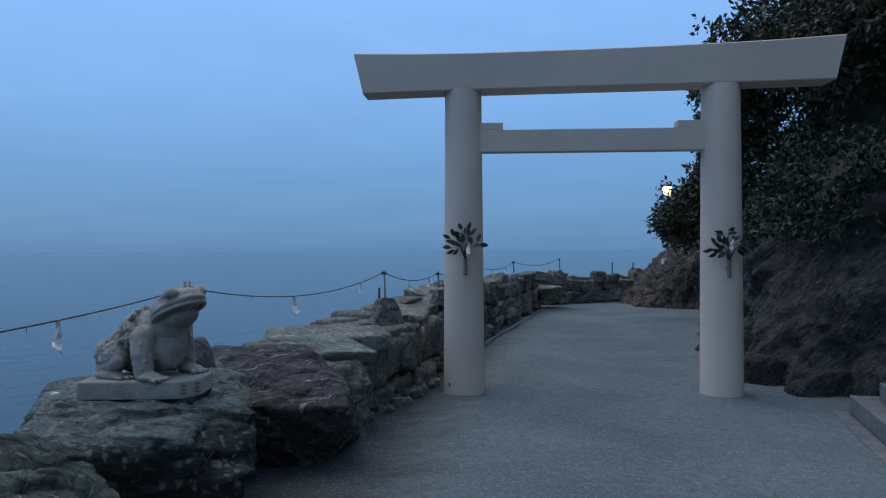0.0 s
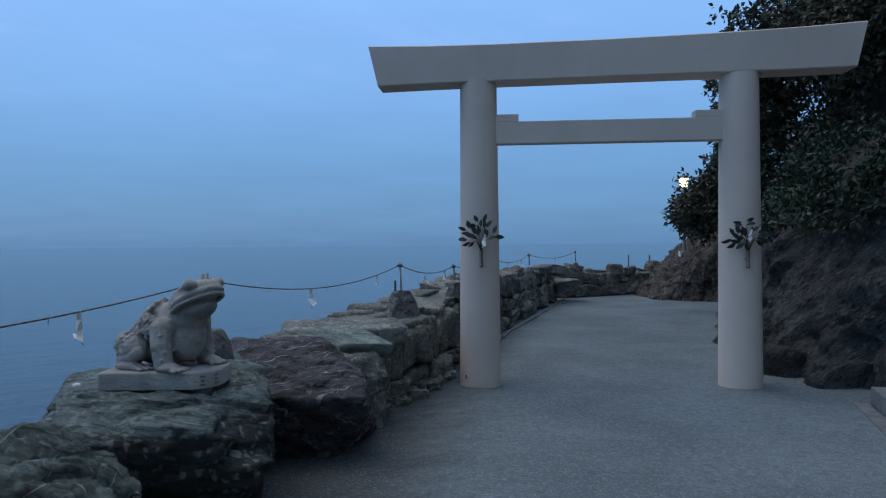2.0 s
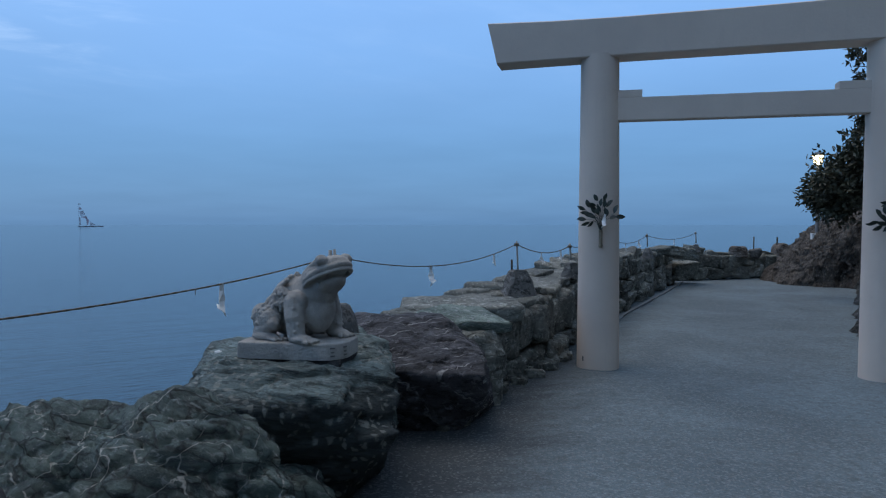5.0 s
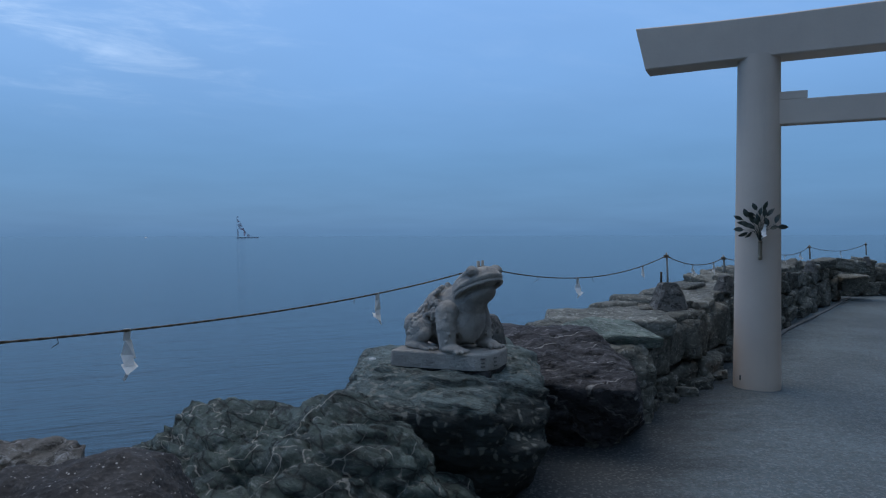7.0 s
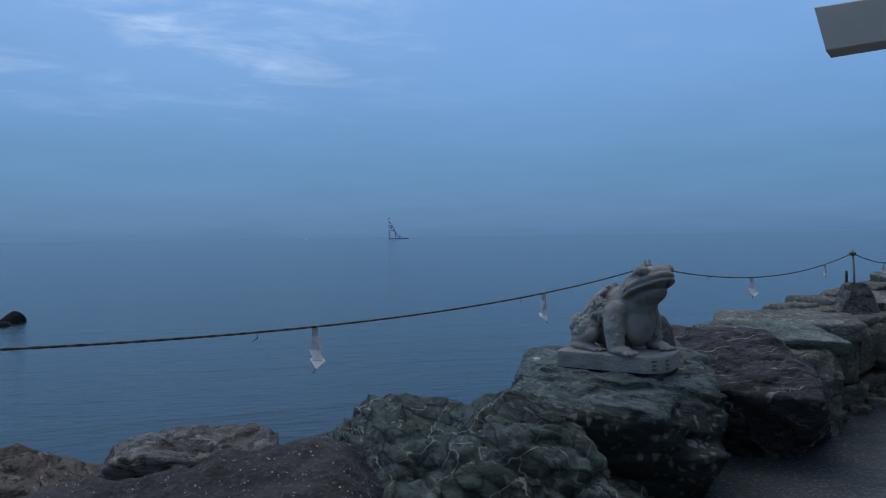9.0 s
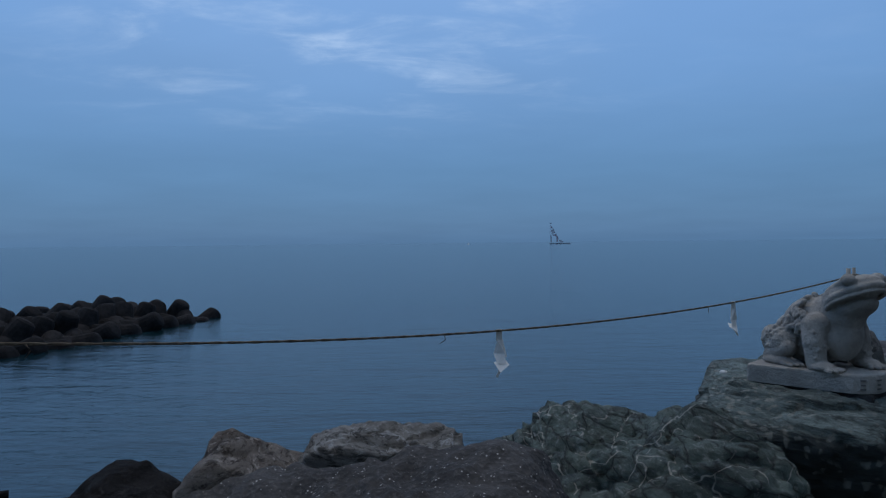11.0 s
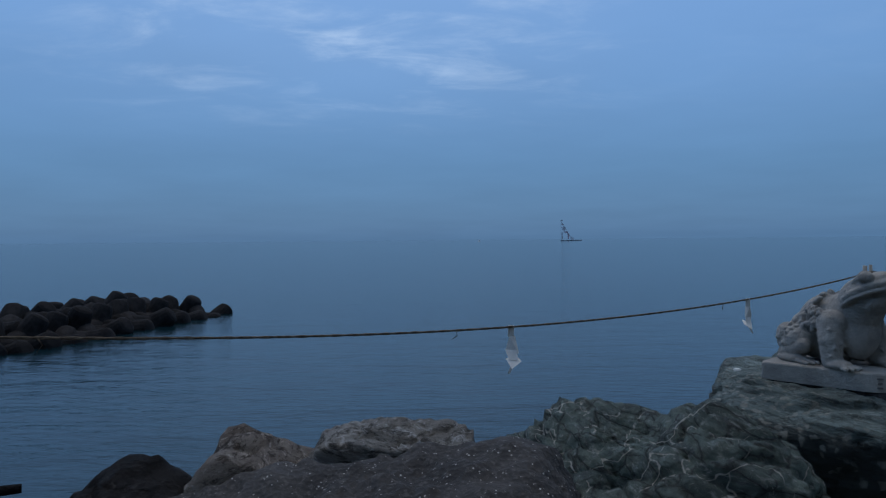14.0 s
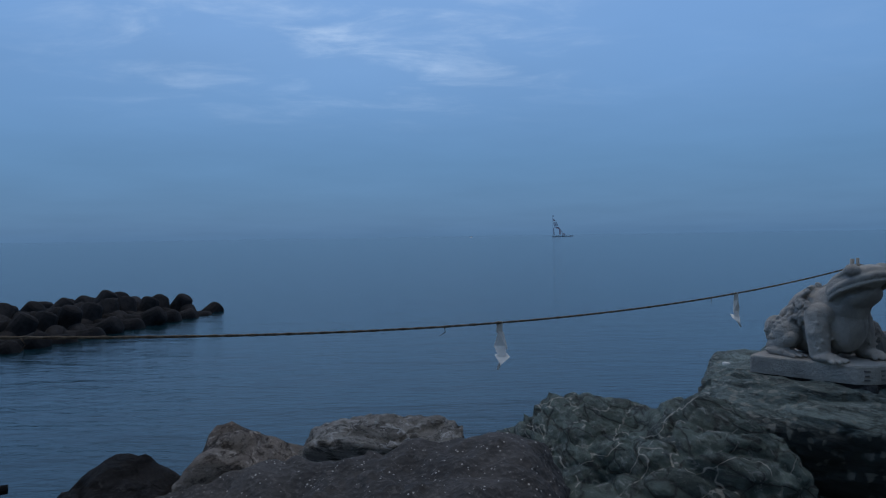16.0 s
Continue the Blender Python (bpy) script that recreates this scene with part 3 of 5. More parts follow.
boulder("rock_outcrop", (7.68, 19.6, 0.3), 0, [(-0.72, -0.1, 0.70, 1.16), (-0.55, -0.80, 0.25, 1.36), (1, 0, 0, 2.5), (0, 1, 0, 1.6), (0, 0, 1, 3.2), (0, 0, -1, 1.2), (0, -1, 0.3, 1.9)], M_OUTCROP,
        "brown jagged rock outcrop at the bend of the path", 41, sub=6, p=40, lump=0.12, lump_scale=1.3, grit=0.05, grit_scale=4.0, facets=0.13, facet_scale=1.5, stretch=(2.4, 1.6, 0.6))
for spot, size, seed in (((4.35, 7.0, 0.05), (0.42, 0.22, 0.22), 5), ((3.98, 7.75, 0.05), (0.3, 0.3, 0.28), 6), ((4.75, 6.6, 0.1), (0.35, 0.25, 0.3), 7), ((4.3, 8.9, 0.1), (0.4, 0.4, 0.4), 8)):
    boulder("foot_rock", spot, seed * 37, box_planes(*size, seed), M_CLIFF, "low dark rock at the foot of the cliff", seed, 4, "rocks at the cliff foot", lump=0.04, grit=0.014, facets=0.03, facet_scale=4)


# ---- gate ----
def build_torii():
    gate = thing("torii_gate", pose(1.71, 7.09, 0, 0, 0, -4.31), "pale grey painted concrete shrine gate standing on the gravel path", "gate")
    for side in (-1, 1):
        bm = bmesh.new()
        rings = []
        for z, r in ((-0.15, 0.240), (0.0, 0.238), (0.9, 0.231), (1.8, 0.224), (2.7, 0.217), (3.50, 0.211)):
            rings.append([bm.verts.new((side * 1.464 + r * math.cos(a), r * math.sin(a), z)) for a in [2 * math.pi * k / 48 for k in range(48)]])
        for a, b in zip(rings, rings[1:]):
            for k in range(48):
                bm.faces.new((a[k], a[(k + 1) % 48], b[(k + 1) % 48], b[k]))
        part("pillar", bm, M_TORII, gate, smooth=True)
    # top beam: longer above than below, its ends rising a little
    bm = bmesh.new()
    tops = [(-2.71, 3.898), (-2.0, 3.882), (-1.3, 3.880), (-0.1, 3.896), (0.8, 3.917), (1.53, 3.940), (2.15, 3.966), (2.76, 4.004)]
    lows = [(-2.61, 3.450), (-1.95, 3.466), (-1.27, 3.477), (-0.1, 3.491), (0.8, 3.501), (1.5, 3.508), (2.1, 3.515), (2.66, 3.528)]
    rings = []
    for (xt, zt), (xl, zl) in zip(tops, lows):
        prof = [(xl, -0.185, zl), (xl, -0.172, zl - 0.012), (xl, 0.172, zl - 0.012), (xl, 0.185, zl), (xt, 0.205, zt - 0.03), (xt, 0.19, zt), (xt, 0.0, zt + 0.035), (xt, -0.19, zt), (xt, -0.205, zt - 0.012)]
        rings.append([bm.verts.new(p) for p in prof])
    for a, b in zip(rings, rings[1:]):
        for k in range(len(a)):
            bm.faces.new((a[k], b[k], b[(k + 1) % len(a)], a[(k + 1) % len(a)]))
    bm.faces.new(rings[0])
    bm.faces.new(rings[-1][::-1])
    part("top_beam", bm, M_TORII, gate)
    bm = bmesh.new()
    add_box(bm, (2.60, 0.17, 0.255), (0, 0, 2.893), 0.012)
    part("tie_beam", bm, M_TORII, gate)
    part("chip", add_box(bmesh.new(), (0.014, 0.012, 0.05), (-1.624, -0.176, 0.11), 0.003), M_INK, gate, "small dark chip in the paint")
    for x0, x1 in ((-1.29, -1.005), (0.965, 1.27)):
        bm = bmesh.new()
        add_box(bm, (x1 - x0, 0.172, 0.085), ((x0 + x1) / 2, 0, 3.06), 0.008)
        part("wedge", bm, M_TORII, gate)


build_torii()


def leaf_bm(length, width, fold=0.15, curl=0.12):
    """A pointed oval leaf along +x, folded at its midrib."""
    bm = bmesh.new()
    mid = [(0, 0), (0.25, 0.02), (0.5, 0.03), (0.75, 0.0), (1, -curl)]
    half = [0.05, 0.40, 0.5, 0.36, 0.02]
    rows = []
    for (u, z), w in zip(mid, half):
        rows.append([bm.verts.new((u * length, s * w * width, z * length + abs(s) * fold * w * width)) for s in (-1, 0, 1)])
    for a, b in zip(rows, rows[1:]):
        for k in range(2):
            bm.faces.new((a[k], b[k], b[k + 1], a[k + 1]))
    return bm


def zigzag_paper(length, width, name, seed=0):
    """A folded paper streamer, hanging from its origin: a narrow neck, two folds and a broad tip turned to the sky."""
    rng = random.Random(seed)
    bm = bmesh.new()
    u, w = length / 10, width
    lean = 1 if seed % 2 else -1
    folds = [((-0.28, 0.3, -0.02), (0.28, 0.3, 0.02), (0.22, -2.2, 0.1), (-0.34, -2.2, 0.0)),
             ((-0.30, -2.0, 0.0), (0.20, -2.0, 0.15), (0.62, -5.6, -0.25), (-0.72, -5.2, 0.2)),
             ((-0.72, -5.0, 0.2), (0.40, -4.4, -0.1), (0.55, -6.9, -0.5), (-0.30, -7.0, -0.3)),
             ((-0.55, -6.9, -0.1), (0.35, -6.2, 0.35), (0.95, -7.1, -0.55), (0.10, -8.6, -0.85)),
             ((-0.12, -8.2, -0.3), (0.20, -8.2, -0.3), (-0.20, -10.0, -0.4), (-0.38, -9.8, -0.4))]
    for quad in folds:
        j = rng.uniform(-0.08, 0.08)
        vs = [bm.verts.new(((x * lean + j) * w, y * w * 1.6, z * u)) for x, z, y in quad]
        bs = [bm.verts.new(v.co + Vector((0.0, 0.0012, 0.0006))) for v in vs]
        bm.faces.new(vs)
        bm.faces.new(bs[::-1])
        for k in range(4):
            bm.faces.new((vs[k], bs[k], bs[(k + 1) % 4], vs[(k + 1) % 4]))
    return bm


def sprig(at, turn, leaves, label, paper_at, seed):
    """An offering sprig in a small tube on a pillar; it faces -y."""
    rng = random.Random(seed)
    t = thing("evergreen_sprig", pose(*at, 0, 0, turn), label, "offering sprig", "sprigs on the gate")
    bm = bmesh.new()
    add_tube(bm, [(0, 0, -0.30), (0, 0, -0.29), (0, 0, -0.12), (0, 0, -0.11)], 0.020, 14)
    holder = part("holder", bm, M_COPPER, t, "small aged metal tube", smooth=True)
    for z in (-0.285, -0.125):
        bm = bmesh.new()
        add_tube(bm, [(0, 0, z), (0, 0, z + 0.018)], 0.0235, 14)
        part("band", bm, M_COPPER, holder, smooth=True)
    bm = bmesh.new()
    add_box(bm, (0.03, 0.05, 0.03), (0, 0.045, -0.20), 0.004)
    part("bracket", bm, M_COPPER, holder)
    more = [(0.62 * x + 0.03 * math.sin(9 * z + x), 0.66 * z + 0.02 * math.cos(11 * x), a + 35 * math.sin(40 * x)) for x, z, a in leaves]
    for x, z, a in leaves + more[::3]:
        x, z = 0.82 * x, 0.80 * z
        base = Vector((0.55 * x, -0.01, 0.55 * z + 0.0))
        bm = bmesh.new()
        add_tube(bm, [(0, 0, -0.13), tuple(base * 0.5 + Vector((0, -0.02, -0.03))), tuple(base), (x, -0.03, z)], 0.0025, 6, 0.5)
        part("stem", bm, M_LEAF, t)
        bm = leaf_bm(rng.uniform(0.082, 0.110), rng.uniform(0.040, 0.054))
        m = pose(x, -0.03 + rng.uniform(-0.03, 0.01), z, 0, 0, 0) @ pose(0, 0, 0, 0, -a, 0) @ pose(0, 0, 0, rng.uniform(50, 110), 0, 0)
        bmesh.ops.transform(bm, matrix=m, verts=bm.verts)
        part("leaf", bm, M_LEAF, t, smooth=True)
    bm = zigzag_paper(0.15, 0.040, "paper", seed)
    bmesh.ops.transform(bm, matrix=pose(paper_at[0], -0.07, paper_at[1], 0, 12, 0), verts=bm.verts)
    part("paper_streamer", bm, M_PAPER, t, "folded white paper streamer")


LEFT_LEAVES = [(-0.04, 0.26, 120), (0.03, 0.26, 65), (-0.06, 0.20, 165), (-0.045, 0.14, 150), (-0.15, 0.17, 110), (-0.20, 0.14, 155), (-0.16, 0.10, 178), (-0.19, 0.01, 175), (-0.14, 0.04, 130),
               (-0.14, -0.02, 205), (0.07, 0.18, 50), (0.045, 0.17, 85), (0.09, 0.06, 110), (0.17, 0.09, 70), (0.19, 0.045, 0), (-0.08, 0.09, 110), (-0.06, 0.03, 160), (0.11, 0.02, 20)]
RIGHT_LEAVES = [(-0.10, 0.25, 178), (-0.02, 0.27, 20), (-0.03, 0.22, 10), (-0.09, 0.22, 185), (-0.13, 0.10, 100), (-0.19, 0.08, 120), (-0.22, 0.02, 200), (-0.25, 0.0, 190), (-0.17, -0.03, 210), (-0.09, 0.07, 80),
                (-0.10, 0.0, 190), (0.06, 0.13, 40), (0.11, 0.10, 20), (0.13, 0.05, 5), (0.18, 0.08, 12), (0.22, 0.10, 0), (-0.04, 0.08, 120), (0.08, 0.03, 350), (-0.14, 0.05, 150), (-0.06, -0.03, 215), (0.03, 0.10, 75), (0.14, 0.01, 340)]
sprig((0.255, 6.915, 1.66), -4.3, LEFT_LEAVES, "dark evergreen sprig with white paper tied to the gate pillar", (0.05, 0.06), 3)
sprig((3.145, 6.70, 1.63), -4.3, RIGHT_LEAVES, "bushy dark evergreen sprig with white paper tied to the gate pillar", (0.02, 0.12), 4)


# ---- steps beside the cliff ----
def build_steps():
    frame_m = pose(4.05, 5.99, 0, 0, 0, -18.4)
    st = thing("stone_steps", frame_m, "worn grey concrete steps climbing from the gravel", "steps")
    for k, (x, y) in enumerate(((0.0, 0.0), (0.20, -0.26), (0.52, -0.26), (0.84, -0.26))):
        bm = bmesh.new()
        add_box(bm, (1.9 - x, 3.2 + y, 0.18), (x + (1.9 - x) / 2, (y - 3.2) / 2, 0.09 + 0.18 * k), 0.012)
        part("step", bm, M_STEP, st)
    kerb = mesh_object("edging_slab", add_box(bmesh.new(), (0.14, 3.3, 0.06), (-0.085, -1.6, -0.018), 0.01), M_STEP, False)
    kerb.matrix_world = frame_m
    tagged(kerb, "flat concrete edging slab along the lowest step", "edging")
    rail = thing("stone_railing", pose(4.57, 5.95, 0.18, 0, 0, -18.4), "pale stone railing end beside the steps", "railing")
    part("rail", add_box(bmesh.new(), (1.5, 0.17, 0.17), (0.74, 0, 0.66), 0.015), M_STEP, rail)
    part("post", add_box(bmesh.new(), (0.17, 0.16, 0.78), (0.62, 0, 0.19), 0.012), M_STEP, rail)


build_steps()

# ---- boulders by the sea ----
boulder("frog_rock", (-1.84, 3.24, 0.25), 16, [(0, -0.04, 1, 0.535), (0.02, -1, -0.34, 0.60), (0, 1, 0, 0.62), (-1, 0, -0.05, 0.64), (-0.5, -0.1, 0.86, 0.705), (1, 0, -0.08, 0.57), (0.5, -0.1, 0.86, 0.665), (0.75, -0.35, -0.62, 0.52), (0, -0.36, 0.93, 0.675), (0.75, -0.45, 0.5, 0.735), (-0.7, -0.7, -0.1, 0.80), (0, 0, -1, 0.7), (-0.8, 0, -0.6, 0.8)], M_SHADED_SCHIST,
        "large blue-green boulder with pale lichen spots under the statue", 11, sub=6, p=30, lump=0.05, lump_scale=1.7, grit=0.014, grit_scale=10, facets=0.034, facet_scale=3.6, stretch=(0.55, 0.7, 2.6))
boulder("scratched_rock", (-1.30, 4.70, 0.22), 12, [(0.10, -0.30, 0.95, 0.475), (0.05, -1, -0.55, 0.42), (1, -0.1, 0.2, 0.54), (-1, 0, 0, 0.62), (0, 0, 1, 0.60), (0, 1, 0, 0.62), (0, 0, -1, 0.7), (0.55, -0.05, 0.83, 0.555), (0.75, -0.35, -0.6, 0.46)], M_PURPLE,
        "dark slaty boulder with white scratches and a sloping top", 12, sub=6, p=40, lump=0.03, lump_scale=1.8, grit=0.012, grit_scale=10, facets=0.022, facet_scale=3.2, stretch=(1.0, 1.6, 2.0))
boulder("veined_rock", (-2.36, 1.77, 0.165), 45, [(0.0, -0.08, 1, 0.575), (-0.50, -0.1, 0.86, 0.575), (-1, -0.1, 0.1, 0.52), (0.55, -0.1, 0.83, 0.580), (0, -0.75, 0.66, 0.60), (0, -1, 0.1, 0.52), (0, 1, 0.1, 0.40), (1, 0, 0.1, 0.50), (0, 0, -1, 0.6)], M_VEINED,
        "grey-green folded boulder crossed by thin white veins", 13, sub=6, p=12, lump=0.06, lump_scale=2.0, grit=0.008, grit_scale=12, facets=0.030, facet_scale=3.6, stretch=(0.55, 0.9, 1.9), dip=0.35, crease=1.0, crease_width=0.20, pillow=1.0, group="veined rocks")
boulder("veined_rock", (-1.83, 1.84, 0.20), 40, [(0.12, -0.1, 1, 0.545), (-0.5, 0.1, 0.85, 0.60), (0.72, -0.15, 0.70, 0.530), (1, -0.2, 0.25, 0.50), (0.3, -0.75, 0.62, 0.60), (0, -1, 0.1, 0.56), (0, 1, 0.1, 0.50), (-1, 0, 0.1, 0.55), (0, 0, -1, 0.6), (0.8, 0.5, 0.3, 0.55)], M_VEINED,
        "rounded grey-green boulder of folded layers with white veins", 33, sub=6, p=11, lump=0.07, lump_scale=2.4, grit=0.008, grit_scale=12, facets=0.028, facet_scale=3.6, stretch=(0.55, 0.9, 1.9), dip=0.25, crease=1.0, crease_width=0.20, pillow=1.0, group="veined rocks")
for spot, size, seed in (((-1.98, 1.16, 0.30), (0.16, 0.16, 0.33), 91), ((-1.80, 1.33, 0.28), (0.17, 0.15, 0.32), 92), ((-2.17, 1.20, 0.34), (0.12, 0.13, 0.34), 93)):
    boulder("wedge_rock", spot, seed * 31, box_planes(*size, seed, 9, 0.9), M_VEINED, "small angular grey rock wedged before the veined boulders", seed, 4, "wedged rocks", lump=0.03, grit=0.012, facets=0.03, facet_scale=5)
boulder("mortar_mound", (-2.50, 0.46, 0.075), 47, [(-0.16, -0.16, 1, 0.650), (0, -1, 0.35, 0.60), (0, 1, 0.1, 0.36), (1, 0, 0.45, 0.86), (-1, 0, 0.40, 1.15), (0, 0, -1, 0.5)], M_MORTAR,
        "dark mound of mortar set with white pebbles", 14, sub=6, p=8, lump=0.09, lump_scale=1.6, grit=0.03, grit_scale=8, facets=0.012, facet_scale=6)
boulder("pale_slab_rock", (-2.82, 0.83, 0.385), 45, [(0.0, -0.05, 1, 0.385), (-0.42, -0.1, 0.9, 0.465), (0, -1, 0.1, 0.17), (0, 1, 0, 0.22), (1, 0, 0.12, 0.34), (-0.8, 0, 0.5, 0.52), (-1, 0, 0, 0.42), (0, 0, -1, 0.6)], M_PALE,
        "pale weathered slab of rock with a cracked edge", 15, sub=6, p=24, lump=0.025, lump_scale=3, grit=0.012, grit_scale=9, facets=0.026, facet_scale=5, stretch=(0.5, 0.6, 2.4))
boulder("brown_boulder", (-3.13, 0.27, 0.345), 46, [(0.30, -0.1, 0.95, 0.395), (-0.55, -0.1, 0.83, 0.42), (0, -1, 0.25, 0.22), (0, 1, 0, 0.24), (1, 0, 0, 0.28), (-1, 0, 0.25, 0.27), (0, 0, -1, 0.6), (0.1, -0.6, 0.8, 0.40)], M_BROWN,
        "brown boulder with a paler flaking top", 16, sub=5, p=20, lump=0.03, lump_scale=3, grit=0.012, grit_scale=9, facets=0.026, facet_scale=4, stretch=(0.8, 0.8, 1.6))
boulder("dark_boulder", (-3.39, -0.13, 0.235), 46, [(0.10, -0.1, 1, 0.425), (-0.5, 0, 0.85, 0.42), (0.75, 0, 0.65, 0.40), (0, -1, 0.3, 0.24), (0, 1, 0, 0.24), (1, 0, 0, 0.26), (-1, 0, 0.2, 0.31), (0, 0, -1, 0.6)], M_WET,
        "nearly black damp boulder at the water's edge", 17, sub=5, p=14, lump=0.04, lump_scale=2.6, grit=0.012, grit_scale=9, facets=0.022, facet_scale=4)
boulder("back_rock", (-1.98, 4.15, 0.32), 30, box_planes(0.5, 0.42, 0.47, 3), M_GREEN, "grey-green boulder behind the statue", 18, 5, lump=0.04, grit=0.014, facets=0.03, facet_scale=4)
boulder("small_rock", (-1.62, 3.05 - 0.55, 0.05), 40, box_planes(0.25, 0.22, 0.24, 9), M_VEINED, "small grey-green rock between boulders", 19, 4, lump=0.04, grit=0.014, facets=0.03, facet_scale=4)
boulder("white_pebble", (-2.36, 3.20, 0.786), 0, box_planes(0.022, 0.018, 0.016, 2, 3), M_WHITE, "small white pebble on the boulder", 20, 2, lump=0.004, grit=0.001)
boulder("pale_green_slab", (-1.05, 5.52, 0.705), 36, [(0.10, -0.22, 1, 0.078), (-0.25, -0.2, 0.95, 0.125), (0, -1, -0.25, 0.22), (0, 1, 0, 0.28), (1, 0.1, 0, 0.36), (-1, 0.2, 0.2, 0.46), (0, 0, -1, 0.10), (-0.7, -0.7, 0.1, 0.36)], M_SLAB,
        "pale green flat stone slab on the wall's end", 21, sub=6, p=18, lump=0.03, lump_scale=2.5, grit=0.008, grit_scale=8, strata=0.016, strata_scale=14, strata_dir=(0.05, -0.3, 1))
boulder("wall_end_rock", (-1.10, 5.52, 0.29), 20, box_planes(0.40, 0.40, 0.38, 22, 14, 0.84), M_WALL, "rounded grey rock at the wall's end", 22, sub=5, lump=0.05, grit=0.014, facets=0.035, facet_scale=3.5)
boulder("long_flat_slab", (-1.20, 6.27, 0.735), 14, [(0, -0.08, 1, 0.08), (0, -1, 0, 0.32), (0, 1, 0, 0.36), (1, 0, 0, 0.62), (-1, 0, 0.3, 0.60), (-0.6, -0.8, 0, 0.55), (0, 0, -1, 0.12)], M_WALL,
        "long flat grey slab capping the sea wall", 23, sub=5, p=16, lump=0.035, grit=0.012, strata=0.008, strata_scale=16)
boulder("shore_rock", (-1.55, 6.25, 0.25), 10, box_planes(0.45, 0.7, 0.45, 31), M_WALL, "dark rock on the seaward side of the wall", 24, sub=4, lump=0.05, grit=0.014, facets=0.035, facet_scale=3.5)
for k, (x, y, z, s) in enumerate(((-1.05, 7.5, 0.80, 0.18), (-1.25, 7.2, 0.74, 0.20), (-0.9, 8.2, 0.82, 0.16))):
    boulder("crest_rock", (x, y, z), 40 * k, box_planes(s * 1.5, s, s * 0.6, k + 60), M_WALL, "low grey rock on the seaward crest of the wall", 60 + k, 4, "crest rocks", lump=0.03, grit=0.01)


# ---- posts, rope, paper ----
POSTS = [(-2.91, -0.98, 1.395), (-1.842, 4.01, 1.395), (-0.683, 7.26, 1.40), (-0.041, 9.28, 1.32), (0.708, 11.5, 1.36), (1.584, 13.98, 1.40), (3.382, 18.6, 1.40)]
BASE_Z = [0.08, 0.80, 0.86, 0.92, 0.94, 0.98, 0.94]


def rope_post(k, twin):
    x, y, top = POSTS[k]
    z0 = BASE_Z[k]
    bm = bmesh.new()
    rings = []
    for z, a in ((-0.10, 0.20), (0.0, 0.165), (0.11, 0.135), (0.205, 0.10), (0.225, 0.075)):
        rings.append([bm.verts.new((a * sx + random.uniform(-0.012, 0.012), a * 0.85 * sy + random.uniform(-0.012, 0.012), z)) for sx, sy in ((-1, -0.8), (-0.75, -1), (0.8, -1), (1, -0.7), (1, 0.8), (0.7, 1), (-0.8, 1), (-1, 0.7))])
    for a, b in zip(rings, rings[1:]):
        for j in range(8):
            bm.faces.new((a[j], a[(j + 1) % 8], b[(j + 1) % 8], b[j]))
    bm.faces.new(rings[-1])
    bm.faces.new(rings[0][::-1])
    base = mesh_object("stone_block", bm, M_BASE, False)
    grow = 1.0 if k < 3 else 0.65
    base.matrix_world = pose(x + 0.02, y, z0, 0, 0, 14 * k) @ Matrix.Diagonal((grow, grow, grow, 1))
    tagged(base, "tapered grey stone block holding a rope post", "stone block", "rope post blocks")
    post = thing("rope_post", pose(x, y, z0 + 0.18), "slim weathered pole carrying the straw rope", "post", "rope posts")
    h = top - z0 - 0.18
    pole = part("pole", add_tube(bmesh.new(), [(0.015, 0, 0), (0.012, 0, h * 0.5), (0.0, 0, h + (0.035 if k == 1 else 0.02))], 0.0115 if k < 3 else 0.016, 10, 0.85), M_BAMBOO, post, smooth=True)
    if twin:
        part("stub", add_tube(bmesh.new(), [(-0.032 if k == 1 else -0.055, 0, 0), (-0.032 if k == 1 else -0.055, 0, h * twin)], 0.013, 10), M_BAMBOO if k == 1 else M_BARK, post, "short stub beside the pole", smooth=True)
    bm = bmesh.new()
    for j in range(3):
        add_tube(bm, [(0.027 * math.cos(a), 0.027 * math.sin(a), h - 0.035 + 0.012 * j) for a in [2 * math.pi * q / 12 for q in range(13)]], 0.006, 6)
    part("rope_knot", bm, M_ROPE, pole, smooth=True)


for k in range(len(POSTS)):
    rope_post(k, {1: 1.07, 2: 0.45}.get(k, 0.0))


def rope_point(a, b, sag, u):
    p = Vector(a).lerp(Vector(b), u)
    p.z -= 4 * sag * u * (1 - u) + 0.015
    return p


def rope_span(a, b, sag, r=0.0085):
    n = 60
    bm = bmesh.new()
    for strand in range(2):
        pts = []
        for j in range(n * 2 + 1):
            u = j / (n * 2)
            p = rope_point(a, b, sag, u)
            ph = u * 240 + strand * math.pi
            pts.append(p + Vector((0.3 * math.cos(ph), 0.0, math.sin(ph))) * r * 0.55)
        add_tube(bm, pts, r, 6)
    rng = random.Random(int(abs(a[1]) * 100))
    for _ in range(3):
        p = rope_point(a, b, sag, rng.uniform(0.05, 0.95))
        add_tube(bm, [p, p + Vector((rng.uniform(-0.02, 0.02), rng.uniform(-0.02, 0.02), -0.02)), p + Vector((rng.uniform(-0.03, 0.03), 0, -rng.uniform(0.03, 0.05)))], 0.003, 5, 0.4)
    ob = mesh_object("straw_rope", bm, M_ROPE)
    return tagged(ob, "thin brown straw rope sagging between the posts", "rope", "rope spans")


SAGS = [0.142, 0.155, 0.10, 0.08, 0.10, 0.12]
for k, s in enumerate(SAGS):
    rope_span(POSTS[k], POSTS[k + 1], s, 0.0038 if k < 2 else 0.0042)


